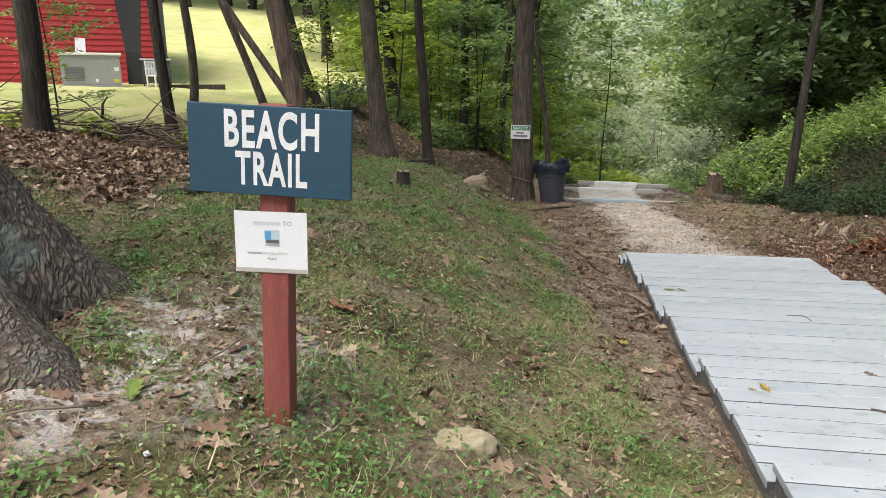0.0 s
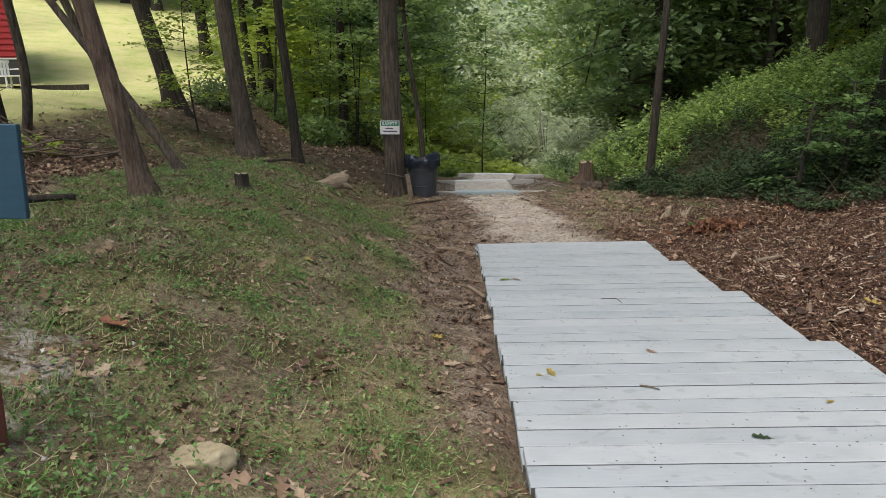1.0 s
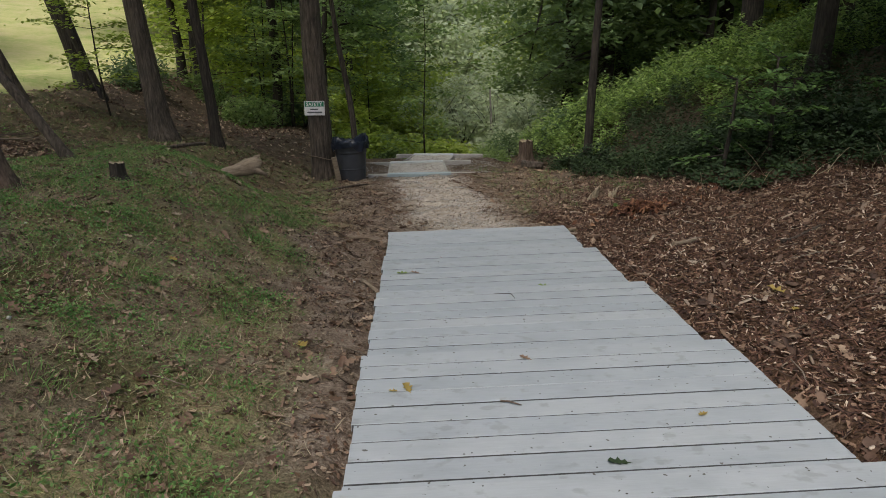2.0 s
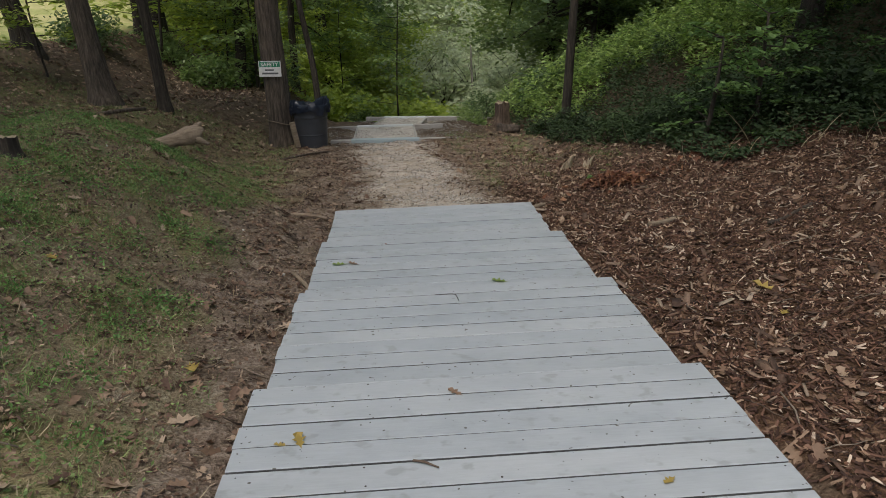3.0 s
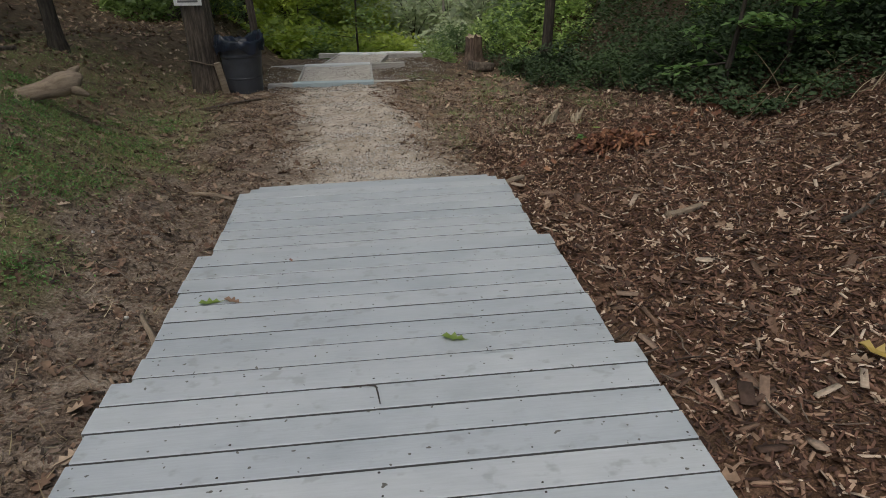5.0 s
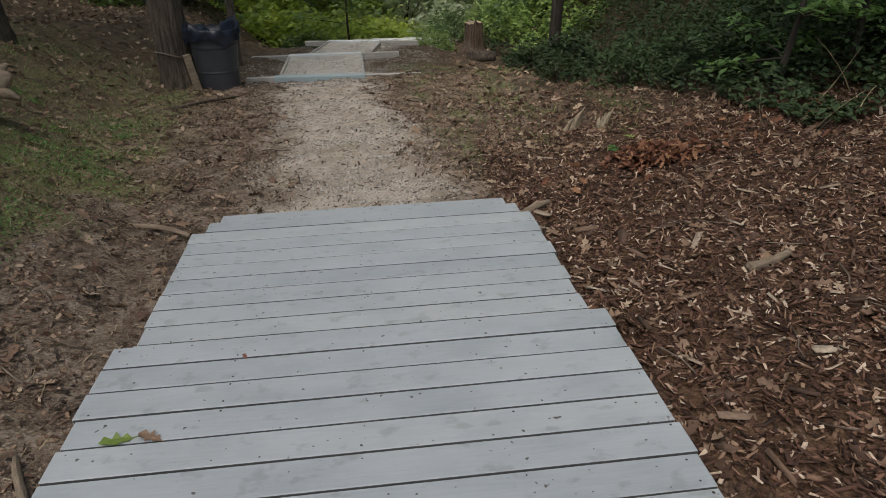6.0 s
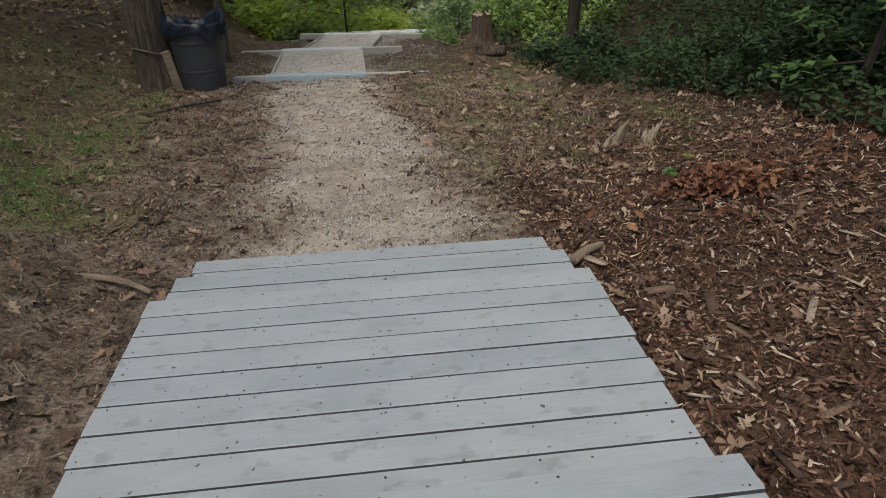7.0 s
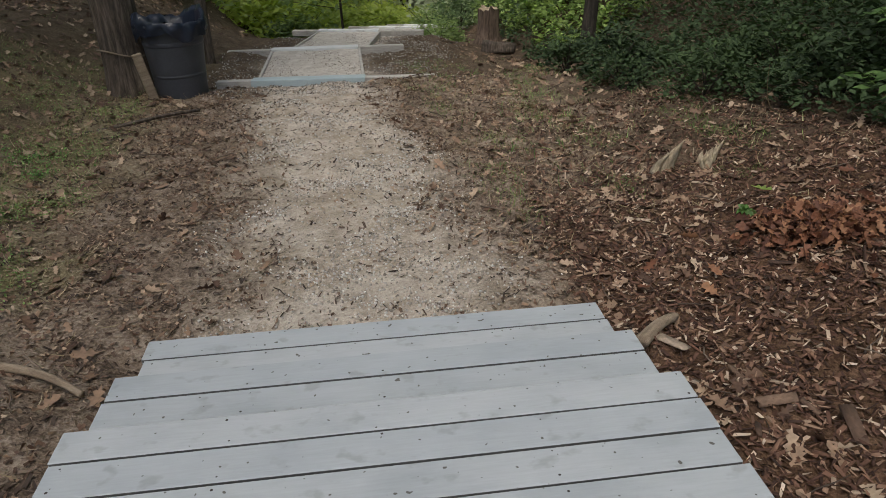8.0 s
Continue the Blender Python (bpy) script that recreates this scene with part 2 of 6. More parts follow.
M = {
    "ground": ground_cover(),
    "deck": deck_paint(),
    # Board sides painted dark to stand in for the shade inside the joints.
    "board_side": grainy("gap_shade_board_side", ((0.3, (0.06, 0.062, 0.062)), (0.7, (0.13, 0.134, 0.136))), 9, rough=0.95),
    "deck_edge": grainy("weathered_framing", ((0.3, (0.09, 0.085, 0.08)), (0.7, (0.24, 0.24, 0.235))), 5, (1, 8, 8), 0.85),
    "oak_bark": bark("oak_bark", (0.028, 0.023, 0.02), (0.13, 0.108, 0.088), (0.27, 0.235, 0.2), 1.5, (0.17, 0.2, 0.17), 0.24, 0.3, 0.035),
    "bark": bark("grey_brown_bark", (0.03, 0.024, 0.02), (0.1, 0.08, 0.064), (0.19, 0.155, 0.125), 1.3),
    "dark_bark": bark("dark_bark", (0.014, 0.012, 0.01), (0.045, 0.037, 0.03), (0.09, 0.075, 0.06), 1.3),
    "red_bark": bark("shaggy_bark", (0.04, 0.027, 0.02), (0.15, 0.105, 0.08), (0.25, 0.19, 0.15), 1.6),
    "pale_bark": bark("pale_bark", (0.14, 0.13, 0.12), (0.34, 0.32, 0.29), (0.5, 0.48, 0.45), 0.8),
    "leaf_dark": leafy("leaf_dark", (0.05, 0.095, 0.04), (0.15, 0.22, 0.1), 0.45),
    "leaf_mid": leafy("leaf_mid", (0.1, 0.175, 0.06), (0.28, 0.37, 0.15), 0.55),
    "oak_leaf": leafy("oak_leaf", (0.06, 0.11, 0.055), (0.2, 0.28, 0.14), 0.5, 0.4),
    "leaf_light": leafy("leaf_light", (0.19, 0.27, 0.05), (0.4, 0.48, 0.1), 0.5),
    # Grey-green paled beyond real foliage: distance haze painted into the leaf colour.
    "leaf_hazed": leafy("leaf_hazed", (0.27, 0.33, 0.23), (0.54, 0.6, 0.46), 0.55),
    "clump": leafy("clump_leaf", (0.06, 0.135, 0.035), (0.16, 0.3, 0.085), 0.35, 0.5, 0.1),
    "debris": islands("dark_debris", ((0.0, (0.035, 0.024, 0.018)), (0.6, (0.1, 0.068, 0.05)), (1.0, (0.22, 0.16, 0.12))), 0.85),
    # Dark herb green, lowered further to paint in the understorey's shade.
    "herb_shaded": leafy("herb_leaf_shaded", (0.012, 0.026, 0.012), (0.06, 0.1, 0.04), 0.2, 0.85),
    "spray_leaf": leafy("spray_leaf", (0.08, 0.16, 0.05), (0.22, 0.35, 0.12), 0.45),
    # Weed green with the same painted shade.
    "weed_shaded": leafy("weed_leaf_shaded", (0.018, 0.038, 0.016), (0.06, 0.1, 0.036), 0.2, 0.85),
    "vine": leafy("vine_leaf", (0.075, 0.145, 0.042), (0.42, 0.54, 0.2), 0.48, 0.34, 0.1),
    "grass": islands("grass_blade", ((0.0, (0.07, 0.145, 0.035)), (0.6, (0.17, 0.3, 0.07)), (0.9, (0.28, 0.39, 0.12)), (1.0, (0.4, 0.39, 0.19))), 0.6),
    "straw": islands("dry_grass", ((0.0, (0.17, 0.125, 0.075)), (0.6, (0.36, 0.29, 0.17)), (1.0, (0.54, 0.47, 0.32))), 0.8),
    "weed": leafy("weed_leaf", (0.11, 0.175, 0.05), (0.25, 0.35, 0.13), 0.3, 0.5, 0.1),
    "chip": islands("bark_chip", ((0.0, (0.034, 0.017, 0.011)), (0.45, (0.1, 0.048, 0.031)), (0.74, (0.21, 0.112, 0.073)), (0.9, (0.37, 0.25, 0.17)), (1.0, (0.68, 0.56, 0.44))), 0.85),
    "dead_leaf": islands("dead_leaf", ((0.0, (0.075, 0.04, 0.026)), (0.4, (0.17, 0.1, 0.064)), (0.75, (0.31, 0.205, 0.135)), (1.0, (0.48, 0.37, 0.265))), 0.7),
    "rust_leaf": islands("rust_leaf", ((0.0, (0.07, 0.026, 0.016)), (0.6, (0.2, 0.08, 0.04)), (1.0, (0.36, 0.19, 0.1))), 0.7),
    "pebble": islands("pebble", ((0.0, (0.2, 0.17, 0.14)), (0.5, (0.5, 0.46, 0.41)), (1.0, (0.8, 0.78, 0.75))), 0.8),
    "twig": islands("twig", ((0.0, (0.05, 0.035, 0.025)), (0.6, (0.14, 0.1, 0.075)), (1.0, (0.27, 0.22, 0.17))), 0.85),
    "rock": grainy("sandstone", ((0.25, (0.18, 0.15, 0.09)), (0.5, (0.33, 0.28, 0.18)), (0.75, (0.44, 0.39, 0.28))), 7, rough=0.9, relief=0.7, dirt=(9, 0.6, (0.16, 0.15, 0.07))),
    "post": grainy("red_stained_wood", ((0.3, (0.15, 0.035, 0.028)), (0.55, (0.27, 0.075, 0.06)), (0.75, (0.36, 0.13, 0.105))), 4, (6, 6, 0.6), 0.75, 0.4, 40, (3.0, 0.62, (0.3, 0.2, 0.16))),
    "sign_blue": grainy("painted_blue_board", ((0.3, (0.014, 0.052, 0.09)), (0.7, (0.022, 0.075, 0.122))), 5, (1, 1, 6), 0.6, 0.15, 50),
    "white_paint": grainy("white_sign_paint", ((0.3, (0.68, 0.68, 0.68)), (0.6, (0.82, 0.82, 0.82))), 14, rough=0.6, relief=0.1),
    "paper": grainy("laminated_paper", ((0.3, (0.76, 0.77, 0.8)), (0.7, (0.84, 0.85, 0.87))), 5, rough=0.22, relief=0.05),
    "film": plain("clear_film_edge", (0.52, 0.5, 0.47), 0.25),
    "ink_grey": plain("faded_grey_ink", (0.4, 0.41, 0.43)),
    "ink_dark": plain("dark_ink", (0.13, 0.13, 0.14)),
    "ink_blue": plain("blue_ink", (0.1, 0.36, 0.6)),
    "ink_pale": plain("pale_ink", (0.5, 0.62, 0.68)),
    "green_sign": plain("green_sign_enamel", (0.03, 0.25, 0.14), 0.45),
    "bin": grainy("grey_bin_plastic", ((0.3, (0.036, 0.04, 0.05)), (0.7, (0.06, 0.065, 0.078))), 6, rough=0.5, relief=0.1),
    "bag": plain("dark_blue_bin_liner", (0.012, 0.018, 0.034), 0.36),
    "rope": plain("dirty_rope", (0.2, 0.16, 0.12), 0.9),
    "grey_wood": grainy("weathered_grey_wood", ((0.3, (0.27, 0.25, 0.225)), (0.55, (0.47, 0.45, 0.42)), (0.75, (0.6, 0.58, 0.55))), 4, (1, 9, 9), 0.88, 0.5),
    "pale_wood": grainy("pale_grey_painted_wood", ((0.3, (0.56, 0.58, 0.59)), (0.7, (0.75, 0.76, 0.75))), 4, (1, 8, 8), 0.75, 0.3, 40, (4, 0.6, (0.3, 0.27, 0.23))),
    "blue_wood": grainy("blue_grey_painted_wood", ((0.3, (0.3, 0.38, 0.42)), (0.7, (0.42, 0.5, 0.53))), 4, (1, 8, 8), 0.7, 0.3, 40),
    "cut_wood": grainy("weathered_cut_wood", ((0.3, (0.2, 0.15, 0.1)), (0.55, (0.36, 0.29, 0.2)), (0.8, (0.5, 0.43, 0.32))), 6, rough=0.9),
    "rot_wood": grainy("bleached_rotten_wood", ((0.3, (0.12, 0.09, 0.065)), (0.5, (0.27, 0.21, 0.15)), (0.75, (0.42, 0.35, 0.27))), 5, (1, 6, 6), 0.92, 0.8),
    "red_siding": grainy("red_painted_siding", ((0.3, (0.34, 0.02, 0.025)), (0.7, (0.46, 0.035, 0.04))), 3, (1, 1, 8), 0.6, 0.2, 30),
    "trim_dark": plain("dark_grey_trim", (0.06, 0.06, 0.068), 0.6),
    "roof": grainy("asphalt_shingle", ((0.3, (0.05, 0.05, 0.055)), (0.7, (0.11, 0.11, 0.115))), 20, rough=0.95),
    "unit_grey": plain("grey_sheet_metal", (0.3, 0.31, 0.33), 0.45),
    "unit_dark": plain("dark_louvre", (0.16, 0.165, 0.18), 0.6),
    "white_plastic": plain("white_plastic", (0.72, 0.73, 0.74), 0.45),
    "tarp": plain("charcoal_tarp", (0.055, 0.055, 0.06), 0.6),
    "black": plain("black_steel", (0.02, 0.02, 0.022), 0.5),
    "yellow": plain("yellow_sticker", (0.6, 0.5, 0.05), 0.5),
    "nail": plain("rusty_nail_head", (0.04, 0.032, 0.028), 0.6),
    "green_leaf": leafy("fresh_fallen_leaf", (0.12, 0.19, 0.035), (0.22, 0.3, 0.07), 0.2),
    "yellow_leaf": leafy("yellow_fallen_leaf", (0.32, 0.22, 0.05), (0.45, 0.34, 0.1), 0.2),
}


# ---- building helpers ----
def mesh_of(name, verts, faces, material=None, smooth=False):
    me = bpy.data.meshes.new(name)
    me.from_pydata(np.asarray(verts).tolist() if not isinstance(verts, list) else verts, [], faces if isinstance(faces, list) else np.asarray(faces).tolist())
    if smooth:
        me.polygons.foreach_set("use_smooth", np.ones(len(me.polygons), bool))
    if material:
        me.materials.append(material)
    me.update()
    return me


def part(name, shape, material, parent=None, label="", smooth=False):
    """A bmesh or mesh as one object, under a thing or part where one is given."""
    if isinstance(shape, bmesh.types.BMesh):
        me = bpy.data.meshes.new(name)
        shape.to_mesh(me)
        shape.free()
        if smooth:
            me.polygons.foreach_set("use_smooth", np.ones(len(me.polygons), bool))
    else:
        me = shape
    if material and not me.materials:
        me.materials.append(material)
    ob = new(name, me)
    if parent:
        ob.parent = parent
    return tagged(ob, label)


def thing(name, m, label, category, group="", kind=""):
    ob = new(name)
    ob.empty_display_size = 0.1
    ob.matrix_world = m
    return tagged(ob, label, category, group, kind)


def box(bm, lo, hi, m=None, bevel=0.0):
    made = bmesh.ops.create_cube(bm, size=1.0)["verts"]
    lo, hi = Vector(lo), Vector(hi)
    for v in made:
        v.co = Vector([(a + b) / 2 + c * (b - a) for a, b, c in zip(lo, hi, v.co)])
    if bevel:
        edges = {e for v in made for e in v.link_edges}
        out = bmesh.ops.bevel(bm, geom=list(edges), offset=bevel, segments=1, affect="EDGES", profile=0.5)
        made = list({v for f in out["faces"] for v in f.verts} | {v for v in made if v.is_valid})
    if m:
        for v in made:
            v.co = m @ v.co
    return bm


def boxed(lo, hi, m=None, bevel=0.0):
    return box(bmesh.new(), lo, hi, m, bevel)


def tube_data(pts, radii, sides=8, wave=None, cap=True):
    """Vertices and faces of a tube along pts. wave(angle, along) scales the radius."""
    pts = np.asarray(pts, float)
    n = len(pts)
    d = np.gradient(pts, axis=0)
    d /= np.linalg.norm(d, axis=1)[:, None] + 1e-9
    ref = np.array([1.0, 0, 0]) if abs(d[0][0]) < 0.8 else np.array([0, 1.0, 0])
    a = np.cross(d, ref)
    a /= np.linalg.norm(a, axis=1)[:, None] + 1e-9
    b = np.cross(d, a)
    th = np.arange(sides) * 2 * np.pi / sides
    r = np.asarray(radii, float)[:, None] * np.ones(sides)
    if wave is not None:
        r = r * wave(th[None, :], np.arange(n)[:, None])
    v = pts[:, None, :] + r[..., None] * (np.cos(th)[None, :, None] * a[:, None, :] + np.sin(th)[None, :, None] * b[:, None, :])
    i, j = np.meshgrid(np.arange(n - 1), np.arange(sides), indexing="ij")
    k = (j + 1) % sides
    f = np.stack([i * sides + j, i * sides + k, (i + 1) * sides + k, (i + 1) * sides + j], -1).reshape(-1, 4).tolist()
    if cap:
        f += [list(range(sides))[::-1], list(range((n - 1) * sides, n * sides))]
    return v.reshape(-1, 3), f


def join(pieces):
    vs, fs, at = [], [], 0
    for v, f in pieces:
        vs.append(np.asarray(v))
        fs += [[i + at for i in q] for q in f]
        at += len(v)
    return np.concatenate(vs), fs


def tube_mesh(name, pts, radii, sides, material, wave=None):
    v, f = tube_data(pts, radii, sides, wave)
    return mesh_of(name, v, f, material, True)


rng = np.random.default_rng(7)


def spins(n, up=0.0, r=None):
    """n random turns; up: how far the third axis is drawn upwards."""
    r = r or rng
    w = r.normal(size=(n, 3))
    w /= np.linalg.norm(w, axis=1)[:, None]
    w[:, 2] = np.abs(w[:, 2])
    w += np.array([0, 0, up])
    w /= np.linalg.norm(w, axis=1)[:, None]
    t = r.normal(size=(n, 3))
    a = np.cross(w, t)
    a /= np.linalg.norm(a, axis=1)[:, None]
    return np.stack([a, np.cross(w, a), w], -1)


def strew(name, pattern, faces, pos, turns, size, material, smooth=False):
    """Many copies of a small shape in one mesh. size: (n,) or (n, 3)."""
    pattern = np.asarray(pattern, float)
    n, k = len(pos), len(pattern)
    size = np.asarray(size, float)
    s = size[:, None, None] if size.ndim == 1 else size[:, None, :]
    v = np.einsum("nij,nkj->nki", turns, pattern[None] * s) + np.asarray(pos)[:, None, :]
    per = len(faces)
    counts = np.array([len(f) for f in faces])
    flat = np.concatenate([np.asarray(f) for f in faces])
    loops = (flat[None, :] + (np.arange(n) * k)[:, None]).ravel()
    starts = np.concatenate([[0], np.cumsum(counts)[:-1]])
    me = bpy.data.meshes.new(name)
    me.vertices.add(n * k)
    me.vertices.foreach_set("co", v.astype(np.float32).ravel())
    me.loops.add(len(loops))
    me.loops.foreach_set("vertex_index", loops.astype(np.int32))
    me.polygons.add(n * per)
    me.polygons.foreach_set("loop_start", (starts[None, :] + (np.arange(n) * len(flat))[:, None]).ravel().astype(np.int32))
    if smooth:
        me.polygons.foreach_set("use_smooth", np.ones(n * per, bool))
    me.materials.append(material)
    me.update(calc_edges=True)
    me.validate()
    return me


LEAF = ((0, -0.5, 0), (0.26, 0.02, 0.06), (0, 0.5, 0.0), (-0.26, 0.02, 0.06))
LEAF_F = ((0, 1, 2), (0, 2, 3))
OAK = ((0, -0.6, 0.02), (0.05, -0.35, 0), (0.2, -0.25, 0.07), (0.1, -0.08, 0.02), (0.31, 0.04, 0.12), (0.13, 0.16, 0.02), (0.22, 0.36, 0.1), (0.0, 0.52, 0.05), (-0.22, 0.34, 0.12), (-0.13, 0.16, 0.02), (-0.31, 0.02, 0.09), (-0.1, -0.08, 0.02), (-0.2, -0.27, 0.06), (-0.05, -0.35, 0))
OAK_F = ((0, 1, 13), (1, 2, 3), (13, 11, 12), (1, 3, 11, 13), (3, 4, 5), (11, 9, 10), (3, 5, 9, 11), (5, 6, 7), (9, 7, 8), (5, 7, 9))
BLADE = ((-0.024, 0, 0), (0.024, 0, 0), (0.02, 0.14, 0.5), (-0.016, 0.14, 0.5), (0.0, 0.5, 0.85))
BLADE_F = ((0, 1, 2, 3), (3, 2, 4))
CHIP = ((-0.5, -0.5, -0.5), (0.5, -0.4, -0.5), (0.45, 0.5, -0.5), (-0.42, 0.4, -0.5), (-0.44, -0.4, 0.5), (0.4, -0.5, 0.5), (0.5, 0.42, 0.5), (-0.5, 0.5, 0.5))
CHIP_F = ((4, 5, 6, 7), (0, 1, 5, 4), (1, 2, 6, 5), (2, 3, 7, 6), (3, 0, 4, 7))
STONE = ((0, 0, 0.5), (0.5, 0.05, 0.05), (0.05, 0.46, -0.02), (-0.48, -0.06, 0.04), (0.03, -0.5, 0.0), (0, 0, -0.5))
STONE_F = ((0, 1, 2), (0, 2, 3), (0, 3, 4), (0, 4, 1), (5, 2, 1), (5, 3, 2), (5, 4, 3), (5, 1, 4))

FLAKE = ((-0.5, -0.3, 0), (0.4, -0.5, 0.25), (0.5, 0.4, 0.0), (-0.35, 0.5, 0.2))
FLAKE_F = ((0, 1, 2), (0, 2, 3))


def around(xy, lift=0.0, tilt=0.25, n=None):
    """Places on the ground and turns that lie on it, for loose flat pieces."""
    n = len(xy)
    pos = np.c_[xy, height(xy[:, 0], xy[:, 1]) + lift]
    e = 0.04
    gx = (height(xy[:, 0] + e, xy[:, 1]) - height(xy[:, 0] - e, xy[:, 1])) / (2 * e)
    gy = (height(xy[:, 0], xy[:, 1] + e) - height(xy[:, 0], xy[:, 1] - e)) / (2 * e)
    w = np.c_[-gx, -gy, np.ones(n)] + rng.normal(size=(n, 3)) * tilt
    w /= np.linalg.norm(w, axis=1)[:, None]
    t = rng.normal(size=(n, 3))
    a = np.cross(w, t)
    a /= np.linalg.norm(a, axis=1)[:, None]
    return pos, np.stack([a, np.cross(w, a), w], -1)


# ---- the lie of the land: u runs along the boards, v down the walk ----
EU, EV = (0.9936, -0.1132), (0.1132, 0.9936)


def to_uv(x, y):
    return x * EU[0] + y * EU[1], x * EV[0] + y * EV[1]


def to_xy(u, v):
    return u * EU[0] + v * EV[0], u * EU[1] + v * EV[1]


def ease(a, b, t):
    s = np.clip((t - a) / (b - a), 0.0, 1.0)
    return s * s * (3 - 2 * s)


def land(x, y):
    """The height of the ground, smooth and without its small bumps."""
    x, y = np.asarray(x, float), np.asarray(y, float)
    u, v = to_uv(x, y)
    base = np.interp(v, (-40, 0, 2.5, 5.1, 7.7, 8.6, 9.5, 13.5, 13.72, 15.93, 16.15, 18.0, 18.6, 20.2, 20.8, 22, 22.6, 30, 60, 200), (0.9, 0.28, 0.03, -0.25, -0.51, -0.66, -0.65, -0.725, -0.84, -0.845, -1.0, -1.0, -1.36, -1.42, -1.72, -1.76, -2.05, -3.6, -6.4, -9))
    top = np.interp(v, (0, 8, 12, 16, 30, 60), (0.55, 0.55, 0.25, -0.1, -1.0, -2.5))
    top = top + (0.75 - top) * ease(2.2, 5.2, -u - 0.03 * v)
    edge = np.interp(v, (8, 11, 14, 17, 30), (1.1, -0.2, -0.3, 0.5, 0.3))
    z = base + np.maximum(top - base, 0) * ease(0, 2.5, edge - u)
    z = z + 0.5 * ease(2.0, 6.5, -u - 0.08 * v) * ease(28, 10, v)
    hill = np.clip(-0.62 * u + 0.78 * v - 11.0, 0, 70) * ease(1.0, 9.0, -u - 0.02 * v)
    z = z + 0.045 * hill + 0.15 * np.clip(hill - 16, 0, 60)
    z = z - 0.3 * np.exp(-(((u + 5.2) / 1.9) ** 2) - ((v - 8.9) / 2.3) ** 2)
    z = z - 0.44 * np.exp(-(((u - 4.65) / 1.1) ** 2) - ((v - 17.5) / 2.5) ** 2)
    foot = np.interp(u, (5.5, 8.0, 10.0, 13.0), (15.4, 11.5, 10.0, 7.0))
    crest = np.interp(u, (3.8, 4.6, 6.6, 8.7, 10.2, 14.0), (0, 0.15, 0.87, 1.65, 2.05, 2.3)) * ease(0.0, 4.0, v - foot) * (0.25 + 0.75 * ease(28, 20.5, v))
    bank = 0.12 * ease(3.2, 4.2, u) * ease(7.5, 9, v) * ease(12.5, 10, v) + 0.65 * ease(3.6, 8.0, u) * ease(14.5, 9.5, v) + crest
    return z + bank + 0.05 * np.clip(u - 10, 0, 60)


def wobble(x, y, seed, size):
    """Smooth noise between about -1 and 1, with humps of the given size."""
    r = np.random.default_rng(seed)
    out = 0
    for _ in range(7):
        a, k, p = r.uniform(0, 2 * np.pi), r.uniform(0.6, 1.9) * 2 * np.pi / size, r.uniform(0, 7)
        out = out + np.sin(k * (x * np.cos(a) + y * np.sin(a)) + p)
    return out / 3.2


# The boardwalk goes down in long level treads of nine boards; the last two are short.
RISE, TREAD, PITCH, NOSING = 0.115, 1.307, 0.1407, 0.138
DECK_U = (1.158, 3.12)
EDGES = [3.822 + TREAD * k for k in range(-4, 4)] + [8.15, 8.545]
LEVELS = [-RISE * k for k in range(-4, 4)] + [-0.462, -0.582]


def deck_top(v):
    return np.interp(v, [-9] + [e for e in EDGES for _ in (0, 1)][:-1], [LEVELS[0]] + [z for e, z in zip(EDGES[:-1], zip(LEVELS[:-1], LEVELS[1:])) for z in z] + [LEVELS[-1]])


def height(x, y):
    x, y = np.asarray(x, float), np.asarray(y, float)
    z = land(x, y) + 0.018 * wobble(x, y, 1, 0.9) + 0.012 * wobble(x, y, 2, 0.28) + 0.05 * wobble(x, y, 3, 5.0) * ease(5.0, 12.0, np.hypot(x - 1.5, y - 5))
    u, v = to_uv(x, y)
    under = ease(1.02, 1.2, u) * ease(3.26, 3.08, u) * ease(8.68, 8.48, v)
    low = np.minimum(z, deck_top(np.minimum(v + 0.1, 8.6)) - 0.12)
    z = z * (1 - under) + low * under
    trail = ease(1.0, 0.6, np.abs(u - trail_u(v))) * ease(13.3, 14.2, v)
    return z - 0.04 * trail


def trail_u(v):
    return np.interp(v, (8.5, 13.5, 16, 18.2, 21, 30, 45, 80), (2.1, 1.6, 1.6, 2.1, 3.1, 4.6, 6.0, 12.0))


def bush_line(u):
    return np.interp(u, (3.9, 4.4, 4.8, 5.05, 5.2, 5.35, 5.6, 7.4, 12), (30, 20.0, 17.0, 14.5, 11.0, 9.5, 8.9, 8.45, 7.7))


